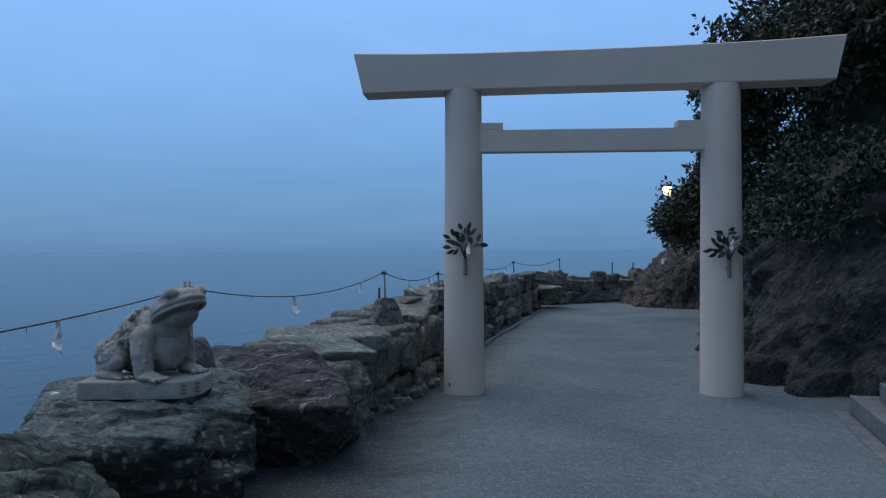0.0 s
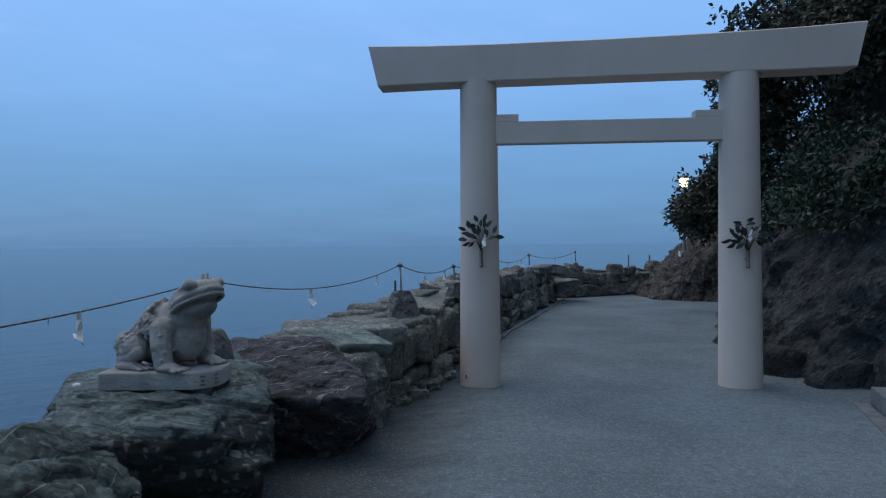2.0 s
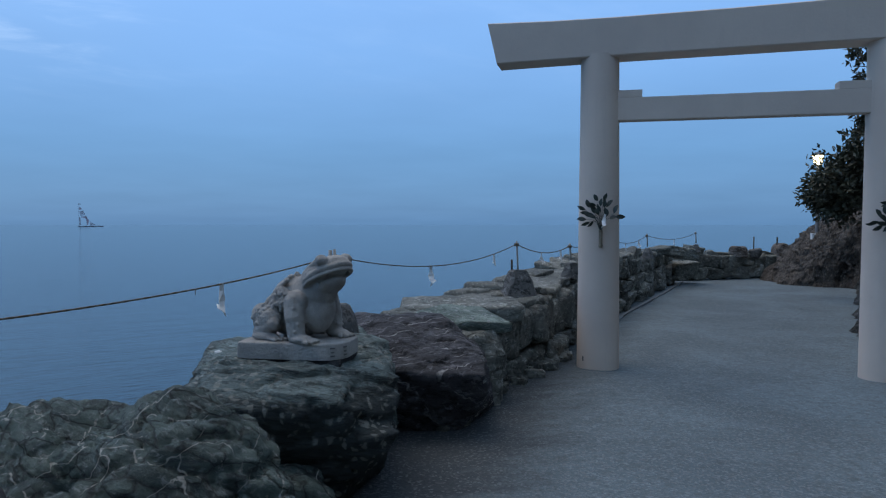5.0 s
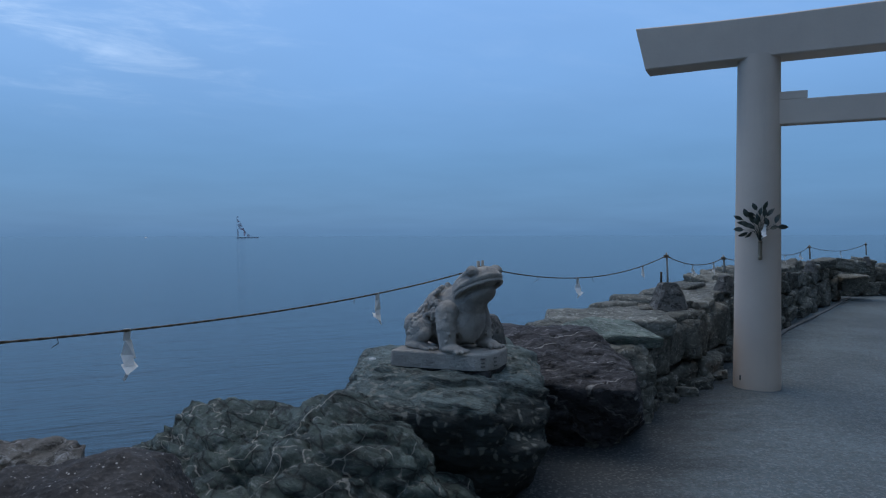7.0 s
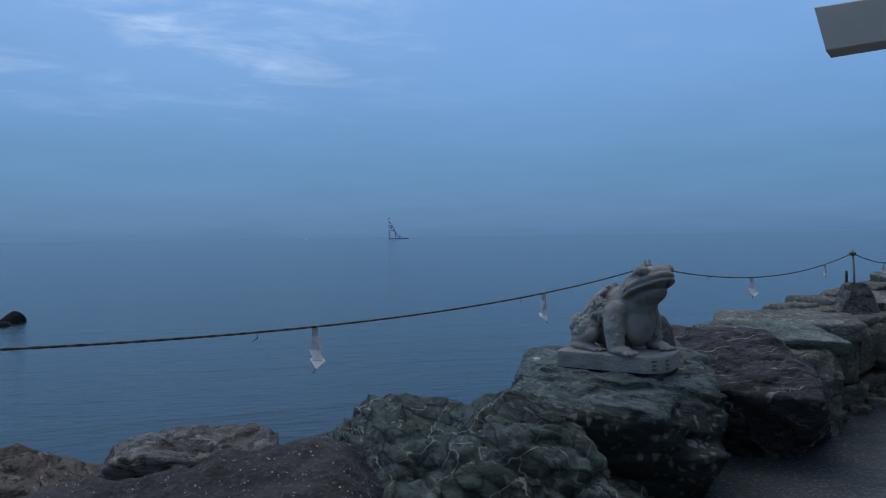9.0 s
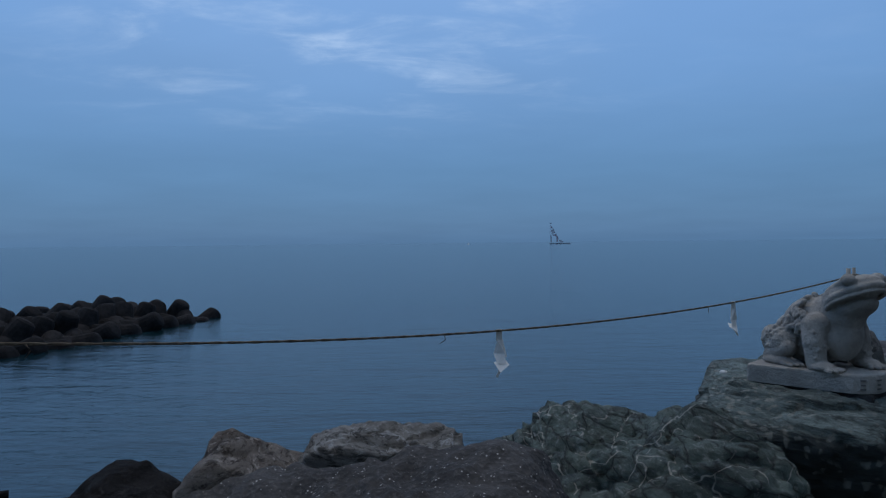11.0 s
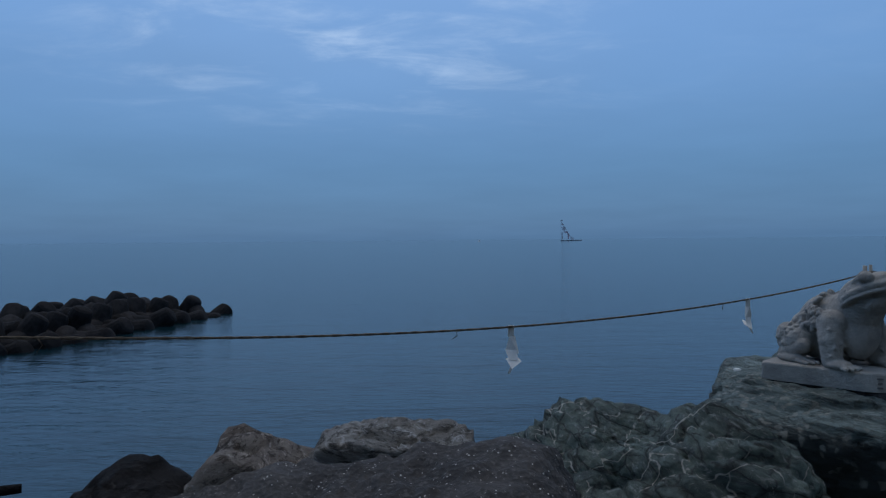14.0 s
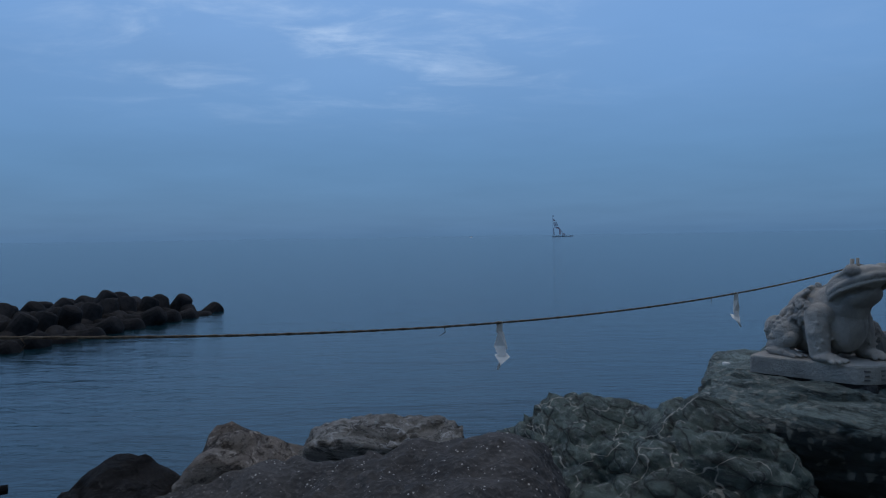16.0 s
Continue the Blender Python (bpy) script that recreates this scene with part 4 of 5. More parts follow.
def hang_paper(k, u, size, seed):
    p = rope_point(POSTS[k], POSTS[k + 1], SAGS[k], u)
    ob = mesh_object("paper_streamer", zigzag_paper(size * 0.92, size * 0.21, "paper", seed), M_PAPER, False)
    ob.matrix_world = pose(p.x, p.y, p.z, 0, 0, 20 + 17 * seed % 50)
    tagged(ob, "folded white paper streamer hanging from the straw rope", "paper streamer", "paper streamers")


for k, u, size, seed in ((0, 0.427, 0.215, 1), (0, 0.747, 0.20, 2), (1, 0.42, 0.20, 3), (1, 0.82, 0.15, 4), (2, 0.42, 0.17, 5), (2, 0.80, 0.17, 6), (3, 0.5, 0.18, 7), (4, 0.35, 0.17, 8), (4, 0.75, 0.17, 9), (5, 0.5, 0.17, 10)):
    hang_paper(k, u, size, seed)


# ---- statue on its plinth ----
def build_plinth():
    bm = bmesh.new()
    hx, hy = 0.335, 0.225
    outline = []
    for cx, cy, r, a0 in ((hx, -hy, 0.15, -90), (hx, hy, 0.12, 0), (-hx, hy, 0.05, 90), (-hx, -hy, 0.03, 180)):
        for j in range(7):
            a = radians(a0 + 15 * j)
            outline.append((cx - math.copysign(r, cx) + r * math.cos(a), cy - math.copysign(r, cy) + r * math.sin(a)))
    rings = []
    for z, s in ((0.008, 1.0), (0.03, 1.004), (0.098, 0.995), (0.106, 0.978)):
        rings.append([bm.verts.new((x * s + 0.003 * noise.noise(Vector((x * 9, y * 9, z * 30))), y * s, z)) for x, y in outline])
    n = len(outline)
    for a, b in zip(rings, rings[1:]):
        for k in range(n):
            bm.faces.new((a[k], a[(k + 1) % n], b[(k + 1) % n], b[k]))
    bm.faces.new(rings[-1])
    bm.faces.new(rings[0][::-1])
    plinth = thing("stone_plinth", pose(-1.805, 3.21, 0.793, 0, 0, 0), "pale granite plinth with rounded corners on the boulder", "plinth")
    part("block", bm, M_GRANITE, plinth)
    part("mortar_bed", add_box(bmesh.new(), (0.62, 0.40, 0.05), (0, 0, -0.02), 0.012), M_MORTAR, plinth)
    # two marks on the end, too worn to read
    for x, y, a in ((0.2700, -0.2020, -56), (0.3270, -0.1290, -21)):
        bm = bmesh.new()
        for w, dz in ((0.030, 0.025), (0.022, 0.0), (0.028, -0.022)):
            add_box(bm, (w, 0.004, 0.009), (0, 0, dz))
        bmesh.ops.transform(bm, matrix=pose(x, y, 0.055, 0, 0, a + 90), verts=bm.verts)
        part("inscription", bm, M_WORN, plinth, "worn dark inscription")


build_plinth()


def build_statue():
    verts, faces = [], []

    def ball(c, r, tilt=0.0, yaw=0.0):
        small = isinstance(r, (int, float)) and r < 0.025
        r = (r, r, r) if isinstance(r, (int, float)) else r
        dirs, tris = sphere_dirs(2 if small else 3)
        m = np.array(pose(0, 0, 0, 0, -tilt, yaw).to_3x3() @ Matrix.Diagonal(r))
        n = len(verts)
        verts.extend((dirs @ m.T + np.array(c)).tolist())
        faces.extend([[a + n, b + n, d + n] for a, b, d in tris])

    def limb(a, b, ra, rb, n=6):
        for k in range(n + 1):
            u = k / n
            ball(Vector(a).lerp(Vector(b), u), ra + (rb - ra) * u)

    # trunk, rising to the front
    limb((-0.15, 0, 0.130), (0.02, 0, 0.240), 0.125, 0.148, 8)
    ball((-0.085, 0, 0.235), (0.170, 0.142, 0.150), 32)
    limb((0.02, 0, 0.250), (0.150, 0, 0.340), 0.138, 0.118, 5)
    ball((0.125, 0, 0.200), (0.105, 0.118, 0.160))
    ball((0.130, 0, 0.300), (0.120, 0.122, 0.110))
    ball((-0.05, 0, 0.12), (0.19, 0.13, 0.12))
    ball((-0.01, 0, 0.225), (0.150, 0.150, 0.140), 35)
    # head: a deep upper jaw with a broad rim over the throat
    ball((0.178, 0, 0.412), (0.148, 0.140, 0.092), 30)
    ball((0.235, 0, 0.455), (0.122, 0.125, 0.066), 24)
    ball((0.292, 0, 0.458), (0.064, 0.092, 0.048), 18)
    ball((0.215, 0, 0.345), (0.120, 0.112, 0.062), 28)
    ball((0.250, 0, 0.366), (0.080, 0.092, 0.050), 26)
    for k in range(57):
        a = radians(-118 + 4.21 * k)
        c, sn = math.cos(a), math.sin(a)
        rise = 0.382 + 0.070 * c - 0.020 * max(0.0, -c)
        ball((0.210 + 0.146 * c, 0.142 * sn, rise), (0.015, 0.015, 0.010))
        ball((0.206 + 0.138 * c, 0.134 * sn, rise + 0.030), (0.022, 0.022, 0.020))
    for s in (-1, 1):
        ball((0.262, s * 0.102, 0.500), (0.046, 0.032, 0.038))
        ball((0.268, s * 0.124, 0.500), (0.028, 0.026, 0.027))
        limb((0.225, s * 0.105, 0.490), (0.150, s * 0.112, 0.440), 0.022, 0.016, 5)
        ball((0.340, s * 0.035, 0.480), (0.014, 0.012, 0.010))
        # fore leg: a heavy shoulder over an upright forearm
        ball((0.075, s * 0.128, 0.240), (0.085, 0.058, 0.075), 20)
        limb((0.070, s * 0.138, 0.245), (0.092, s * 0.160, 0.150), 0.070, 0.063)
        limb((0.092, s * 0.160, 0.150), (0.105, s * 0.160, 0.040), 0.060, 0.055)
        ball((0.145, s * 0.160, 0.024), (0.075, 0.062, 0.030))
        for a in (-32, -10, 12, 36):
            d = Vector((math.cos(radians(a * s * -1 - 4 * s)), math.sin(radians(-a * s - 4 * s)), 0))
            limb(Vector((0.15, s * 0.16, 0.022)), Vector((0.15, s * 0.16, 0.013)) + d * 0.098, 0.024, 0.013, 6)
        # hind leg folded against the flank
        ball((-0.150, s * 0.150, 0.115), (0.115, 0.078, 0.088), 25)
        ball((-0.215, s * 0.160, 0.150), (0.066, 0.060, 0.070))
        ball((-0.130, s * 0.190, 0.125), (0.070, 0.045, 0.065))
        limb((-0.07, s * 0.190, 0.100), (-0.20, s * 0.190, 0.045), 0.045, 0.042)
        ball((-0.13, s * 0.200, 0.022), (0.105, 0.046, 0.028), 0, -10 * s)
        for a in (-14, 8, 30):
            d = Vector((math.cos(radians(a)), s * math.sin(radians(a)) * 0.3, 0))
            limb(Vector((-0.07, s * (0.185 + 0.0012 * a), 0.018)), Vector((-0.07, s * (0.185 + 0.0012 * a), 0.012)) + d * 0.085, 0.018, 0.011, 5)
    # knobs on back, haunches and shoulders
    rng = random.Random(8)
    for _ in range(210):
        u = rng.uniform(-0.1, 1.0)
        c = Vector((-0.15, 0, 0.130)).lerp(Vector((0.06, 0, 0.265)), u)
        a = radians(rng.uniform(-100, 100))
        d = (Vector((-0.58, 0, 0.81)) * math.cos(a) + Vector((0, 1, 0)) * math.sin(a)).normalized()
        ball(c + d * (0.156 + 0.022 * u), (rng.uniform(0.015, 0.025),) * 2 + (rng.uniform(0.012, 0.020),), 40)
    for s in (-1, 1):
        for _ in range(55):
            d = Vector((rng.gauss(-0.3, 1), s * abs(rng.gauss(0, 1)), rng.gauss(0.25, 0.8))).normalized()
            ball(Vector((-0.16, s * 0.152, 0.122)) + Vector((d.x * 0.120, d.y * 0.076, d.z * 0.092)), rng.uniform(0.009, 0.017))
        for _ in range(20):
            u, a = rng.random(), rng.uniform(0, 6.283)
            ball((0.072 + 0.035 * u + 0.060 * math.cos(a), s * 0.155 + 0.060 * math.sin(a), 0.235 - 0.17 * u), rng.uniform(0.007, 0.012))
    ob = raw_object("frog_statue", verts, faces, M_GRANITE)
    ob.matrix_world = pose(-1.795, 3.235, 0.897, 0, 0, -27)
    rm = ob.modifiers.new("carve", "REMESH")
    rm.mode, rm.voxel_size, rm.use_smooth_shade = "VOXEL", 0.0050, True
    sm = ob.modifiers.new("soften", "SMOOTH")
    sm.factor, sm.iterations = 0.5, 3
    tagged(ob, "carved pale granite frog statue with a warty back", "statue")


build_statue()


# ---- dry stone sea wall ----
WALL_FOOT = [(-1.02, 5.55), (-0.307, 7.1), (0.2, 9.5), (0.825, 12.0), (2.032, 16.0), (2.96, 19.2)]


def wall_at(y):
    ys = [q[1] for q in WALL_FOOT]
    x = float(np.interp(y, ys, [q[0] for q in WALL_FOOT]))
    x2 = float(np.interp(y + 0.1, ys, [q[0] for q in WALL_FOOT])) if y < 19 else x + 0.03
    return x, math.degrees(math.atan2(0.1, max(0.005, x2 - x)))


def wall_top(y):
    return float(np.interp(y, [5.5, 7.3, 9, 11, 14, 19], [0.80, 0.88, 0.94, 1.00, 1.02, 0.95]))


STONES = []
for k in range(12):
    pts, faces = rock_points(box_planes(0.5, 0.42, 0.40, 200 + k, 7, 0.96), 300 + k, 4, p=40, lump=0.05, lump_scale=2.2, grit=0.02, grit_scale=7, facets=0.055, facet_scale=2.4)
    me = bpy.data.meshes.new("stone")
    me.from_pydata([tuple(v) for v in pts], [], faces)
    me.polygons.foreach_set("use_smooth", [True] * len(me.polygons))
    me.materials.append(M_WALL)
    STONES.append(me)


def lay_stone(parent, x, y, z, size, turn, rng, lean=12):
    ob = new("stone", rng.choice(STONES))
    ob.parent = parent
    ob.matrix_basis = pose(x, y, z, rng.uniform(-lean, lean), rng.uniform(-lean, lean), turn + rng.choice((0, 180)) + rng.uniform(-10, 10)) @ Matrix.Diagonal((*size, 1))


def build_wall():
    rng = random.Random(77)
    wall = thing("stone_wall", pose(0, 0, 0), "dry stone sea wall of dark weathered rocks", "wall", kind="structure")
    ys = list(np.arange(5.6, 19.3, 0.4))
    verts, faces = [], []
    for y in ys:
        x, _ = wall_at(y)
        t = wall_top(y) - 0.17
        verts += [(x - 0.22, y, -0.3), (x - 0.32, y, t), (x - 0.95, y + 0.2, t), (x - 1.3, y + 0.2, -2.4)]
    for k in range(len(ys) - 1):
        for j in range(3):
            faces.append((k * 4 + j, k * 4 + j + 1, (k + 1) * 4 + j + 1, (k + 1) * 4 + j))
    faces += [(0, 1, 2, 3), tuple(len(verts) - 4 + j for j in (3, 2, 1, 0))]
    core = raw_object("core", verts, faces, M_EARTH, False)
    core.parent = wall
    for layer in range(4):
        y = 5.5 + rng.uniform(0, 0.3)
        while y < 19.1:
            w = rng.uniform(0.26, 0.60) * (1.0 if y < 12 else 1.15)
            x, turn = wall_at(y + w / 2)
            top = wall_top(y)
            h = (top - 0.18) / 3.0
            if layer == 1 and y < 10.5:
                w *= rng.uniform(0.8, 1.1)
                lay_stone(wall, x - 0.24 + rng.uniform(-0.05, 0.05), y + w / 2, 0.27 + (top - 0.42) / 2 + rng.uniform(-0.03, 0.03), (w * 1.14, rng.uniform(0.42, 0.55), (top - 0.36) * rng.uniform(1.0, 1.25)), turn, rng, 9)
                y += w * 0.93
            elif layer == 2 and y < 10.5:
                y = 10.5
            elif layer < 3:
                hh = h * rng.uniform(1.0, 1.75)
                lay_stone(wall, x - 0.20 - 0.05 * layer + rng.uniform(-0.05, 0.05), y + w / 2, h * (layer + 0.5) + rng.uniform(-0.04, 0.04), (w * 1.12, rng.uniform(0.40, 0.55), hh), turn, rng)
                y += w * 0.93
            else:
                near_gate = y < 10
                w *= 1.5 if near_gate else 0.95
                for back in (0.0, 0.42):
                    high = rng.uniform(0.20, 0.30) if near_gate else rng.uniform(0.28, 0.46)
                    lay_stone(wall, x - 0.36 - back + rng.uniform(-0.05, 0.05), y + w / 2, top - 0.16 + rng.uniform(-0.03, 0.03), (w * 1.1, rng.uniform(0.5, 0.65), high), turn, rng, 4 if near_gate else 14)
                y += w * 0.92
    # loose stones along the foot
    for _ in range(42):
        y = rng.uniform(4.3, 8.2) if rng.random() < 0.75 else rng.uniform(8, 13)
        x = float(np.interp(y, [4.3, 5.5, 7.1, 9, 13], [-1.12, -0.95, -0.30, 0.16, 1.02])) + rng.uniform(-0.10, 0.12)
        s = rng.uniform(0.07, 0.20)
        lay_stone(wall, x, y, s * 0.22, (s * 1.3, s, s * 0.8), rng.uniform(0, 180), rng)
    # the wall beyond the bend
    for layer in range(2):
        u = 0.0
        while u < 1:
            w = rng.uniform(0.35, 0.55)
            x, y = 3.28 + 3.3 * u, 20.25 + 1.9 * u
            lay_stone(wall, x, y, 0.20 + 0.33 * layer, (w * 1.15, 0.55, 0.45), 30, rng)
            u += w / 3.8
    u = 0.0
    while u < 1:
        lay_stone(wall, 3.28 + 3.3 * u, 20.45 + 1.9 * u, 0.66, (0.75, 0.7, 0.22), 30, rng)
        u += 0.17
    # big stones at the corner
    for x, y, z, s in ((3.09, 18.6, 0.84, 0.70), (3.39, 18.9, 0.92, 0.50), (2.74, 18.0, 0.90, 0.55), (3.14, 19.1, 0.42, 0.8), (2.26, 17.0, 0.96, 0.5)):
        lay_stone(wall, x, y, z, (s, s * 0.7, s * 0.55), 30, rng)


build_wall()


def build_edging():
    verts, faces = [], []
    ys = list(np.arange(8.0, 19.6, 0.5))
    for y in ys:
        x = float(np.interp(y, [8, 9.5, 12, 16, 19.2, 20], [0.03, 0.37, 0.94, 2.16, 3.07, 3.31])) + 0.02
        verts += [(x, y, -0.05), (x, y, 0.03), (x + 0.06, y, 0.03), (x + 0.065, y, -0.05)]
    for k in range(len(ys) - 1):
        for j in range(3):
            faces.append((k * 4 + j, (k + 1) * 4 + j, (k + 1) * 4 + j + 1, k * 4 + j + 1))
    ob = raw_object("path_kerb", verts, faces, M_STEP, False)
    tagged(ob, "narrow concrete kerb along the wall's foot", "kerb", kind="structure")


build_edging()

for name, at, turn, size, mat_, label, seed in (
        ("toad_shaped_stone", (5.03, 21.05, 0.80), 20, (0.22, 0.17, 0.17), M_BROWN, "brown hunched stone on the far wall", 71),
        ("round_stone", (4.18, 20.75, 0.72), 20, (0.15, 0.14, 0.12), M_WALL, "dark rounded stone on the far wall", 72),
        ("brown_stone", (6.48, 21.9, 0.80), 10, (0.23, 0.20, 0.27), M_BROWN, "upright brown stone on the far wall", 73),
        ("post_block", (5.56, 21.4, 0.74), 10, (0.18, 0.16, 0.14), M_BASE, "grey stone block on the far wall", 74)):
    boulder(name, at, turn, box_planes(*size, seed, 9), mat_, label, seed, 4, lump=0.06, grit=0.015)
for x, y, z0, z1, r, mat_, label in ((6.90, 21.1, 0.2, 1.42, 0.07, M_WOOD, "round weathered wooden post by the path's bend"), (5.56, 21.4, 0.84, 1.24, 0.02, M_WOOD, "thin pole on a stone block"), (6.36, 21.9, 0.5, 1.22, 0.025, M_PALE, "thin pale pole behind the far wall")):
    ob = mesh_object("wooden_post", add_tube(bmesh.new(), [(0, 0, 0), (0, 0, (z1 - z0) * 0.97), (0, 0, z1 - z0)], r, 14, 0.94), mat_)
    ob.matrix_world = pose(x, y, z0)
    tagged(ob, label, "post")


# ---- street lamp ----
def build_lamp():
    lamp = thing("street_lamp", pose(7.02, 20.52, 0), "lit lantern on a slim grey pole by the path", "street lamp")
    part("pole", add_tube(bmesh.new(), [(0, 0, 0), (0, 0, 0.6), (0, 0, 0.62), (0, 0, 3.28)], 0.06, 14, 0.75), M_POLE, lamp, smooth=True)
    part("base_box", add_box(bmesh.new(), (0.20, 0.16, 0.42), (-0.06, -0.03, 1.15), 0.01), M_WHITE, lamp, "small pale box on the pole")
    bm = bmesh.new()
    g = bmesh.ops.create_cone(bm, cap_ends=True, segments=8, radius1=0.11, radius2=0.16, depth=0.26)
    bmesh.ops.translate(bm, vec=(0, 0, 3.42), verts=g["verts"])
    glass = part("glass", bm, M_GLOW, lamp, "glowing warm white lamp glass")
    bm = bmesh.new()
    g = bmesh.ops.create_cone(bm, cap_ends=True, segments=8, radius1=0.22, radius2=0.07, depth=0.09)
    bmesh.ops.translate(bm, vec=(0, 0, 3.60), verts=g["verts"])
    part("cap", bm, M_POLE, lamp)
    for k in range(4):
        a = radians(45 + 90 * k)
        part("cage_bar", add_tube(bmesh.new(), [(0.115 * math.cos(a), 0.115 * math.sin(a), 3.29), (0.165 * math.cos(a), 0.165 * math.sin(a), 3.56)], 0.008, 6), M_POLE, glass)
    glow = new("lamp_light", bpy.data.lights.new("lamp_light", "POINT"))
    glow.data.energy, glow.data.color, glow.data.shadow_soft_size = 6, (1.0, 0.85, 0.6), 0.12
    glow.matrix_world = pose(6.84, 20.30, 3.42)


build_lamp()


# ---- trees on the cliff ----
def leaf_cloud(blobs, count, size, seed, per=9, shell=(0.55, 1.05)):
    """Leaves in small sprays, spread through rounded masses."""
    rng = np.random.RandomState(seed)
    weights = np.array([b[3] ** 2 for b in blobs])
    weights = weights / weights.sum()
    verts, faces = [], []
    sprays = count // per
    pick = rng.choice(len(blobs), sprays, p=weights)
    for k in pick:
        cx, cy, cz, r = blobs[k]
        d = rng.normal(size=3)
        d /= np.linalg.norm(d)
        wob = 1 + 0.35 * noise.noise(Vector(d * 2.3) + Vector((cx, cy, cz)))
        c = np.array((cx, cy, cz)) + d * np.array((1, 1, 0.85)) * r * wob * rng.uniform(*shell)
        grow = d * 0.7 + rng.normal(size=3) * 0.5 + np.array((0, 0, 0.25))
        grow /= np.linalg.norm(grow)
        for _ in range(per):
            p = c + grow * rng.uniform(-0.10, 0.16) + rng.normal(size=3) * 0.055
            ax = grow * 0.5 + rng.normal(size=3) * 0.7
            ax /= np.linalg.norm(ax)
            nrm = np.cross(ax, rng.normal(size=3) + np.array((0, 0, 0.8)))
            nrm /= np.linalg.norm(nrm) + 1e-6
            up = np.cross(nrm, ax)
            L = size * rng.uniform(0.7, 1.3)
            W = L * 0.26
            n = len(verts)
            verts += [p, p + ax * L * 0.45 + nrm * W + up * 0.1 * L, p + ax * L, p + ax * L * 0.45 - nrm * W + up * 0.1 * L]
            faces += [(n, n + 1, n + 2), (n, n + 2, n + 3)]
    return verts, faces


def tree(root, blobs, count, size, seed, label, leaf_mat=None):
    t = thing("evergreen_tree", pose(*root), label, "tree", "trees on the cliff")
    rng = random.Random(seed)
    top = Vector(max(blobs, key=lambda b: b[2])[:3]) - Vector(root)
    bm = bmesh.new()
    mid = top * 0.5 + Vector((rng.uniform(-0.3, 0.3), rng.uniform(-0.3, 0.3), 0.1))
    path = [Vector((0, 0, -0.5)), mid * 0.5 + Vector((0.08, 0.05, 0)), mid, top * 0.8, top]
    add_tube(bm, path, 0.14, 9, 0.25)
    part("trunk", bm, M_BARK, t, smooth=True)
    for b in blobs:
        c = Vector(b[:3]) - Vector(root)
        s = mid * rng.uniform(0.6, 1.1)
        bm = bmesh.new()
        bend = s.lerp(c, 0.5) + Vector((rng.uniform(-0.2, 0.2), rng.uniform(-0.2, 0.2), 0.15))
        add_tube(bm, [s, bend, c], 0.06, 7, 0.4)
        for _ in range(5):
            e = c + Vector((rng.gauss(0, 1), rng.gauss(0, 1), rng.gauss(0, 0.8))).normalized() * b[3] * 0.85
            add_tube(bm, [bend.lerp(c, rng.uniform(0.3, 1)), c.lerp(e, 0.5) + Vector((0, 0, 0.06)), e], 0.022, 5, 0.3)
        part("limb", bm, M_BARK, t, smooth=True)
    local = [(b[0] - root[0], b[1] - root[1], b[2] - root[2], b[3]) for b in blobs]
    v, f = leaf_cloud(local, count, size, seed)
    crown = raw_object("crown", v, f, leaf_mat or M_CROWN, False)
    crown.parent = t


tree((7.09, 15.6, 1.6), [(5.85, 15.2, 2.55, 0.75), (6.44, 15.0, 3.3, 0.62), (5.69, 15.6, 2.2, 0.55), (6.6, 15.0, 2.7, 0.9), (6.60, 15.3, 4.0, 0.62), (5.44, 15.4, 2.35, 0.4)], 9500, 0.13, 101, "dark evergreen tree leaning out from the cliff by the lamp")
tree((7.71, 14.5, 3.0), [(6.21, 14.0, 4.3, 0.75), (6.02, 13.7, 5.0, 0.65), (6.72, 13.9, 5.0, 0.9), (6.61, 14.2, 3.7, 0.9), (7.22, 13.5, 4.4, 1.0)], 8500, 0.13, 102, "dense evergreen tree on the cliff's edge")
tree((8.33, 13.0, 4.5), [(5.93, 12.8, 5.7, 0.75), (6.73, 12.8, 6.2, 1.0), (7.44, 12.6, 6.9, 1.1), (8.34, 12.5, 7.6, 1.3), (7.35, 12.0, 5.6, 1.1), (6.65, 11.8, 5.2, 0.8)], 11000, 0.13, 103, "broad evergreen tree spreading over the cliff's top")
tree((7.82, 10.0, 3.8), [(5.91, 10.2, 4.7, 0.7), (6.72, 10.0, 4.9, 1.0), (7.53, 9.8, 5.6, 1.2), (6.64, 9.4, 5.6, 0.9), (5.9, 10.4, 5.2, 0.7), (8.25, 9.2, 6.4, 1.3)], 11000, 0.12, 104, "overhanging evergreen tree above the gate's end")
tree((8.36, 7.6, 3.6), [(6.2, 8.4, 5.0, 0.6), (6.64, 7.8, 5.2, 0.8), (7.29, 7.2, 5.6, 1.1), (6.06, 9.1, 5.1, 0.5), (6.9, 6.8, 4.9, 0.7)], 9500, 0.11, 105, "overhanging evergreen tree beside the steps")
tree((9.06, 9.0, 5.2), [(8.33, 8.0, 6.6, 1.1), (7.47, 8.8, 6.5, 1.0), (6.69, 10.6, 6.0, 0.9), (7.17, 11.2, 6.9, 1.0), (8, 10.4, 7.4, 1.1), (9.19, 7.2, 7.2, 1.3)], 11000, 0.13, 107, "leafy evergreen tree crowding the top of the cliff")
tree((10.28, 11.0, 6.5), [(9.28, 11.0, 7.6, 1.5), (10.32, 10.0, 8.2, 1.7), (9.46, 9.0, 7.4, 1.5), (10.53, 13.0, 8.4, 1.6)], 8000, 0.17, 106, "tall evergreen tree on top of the hill")


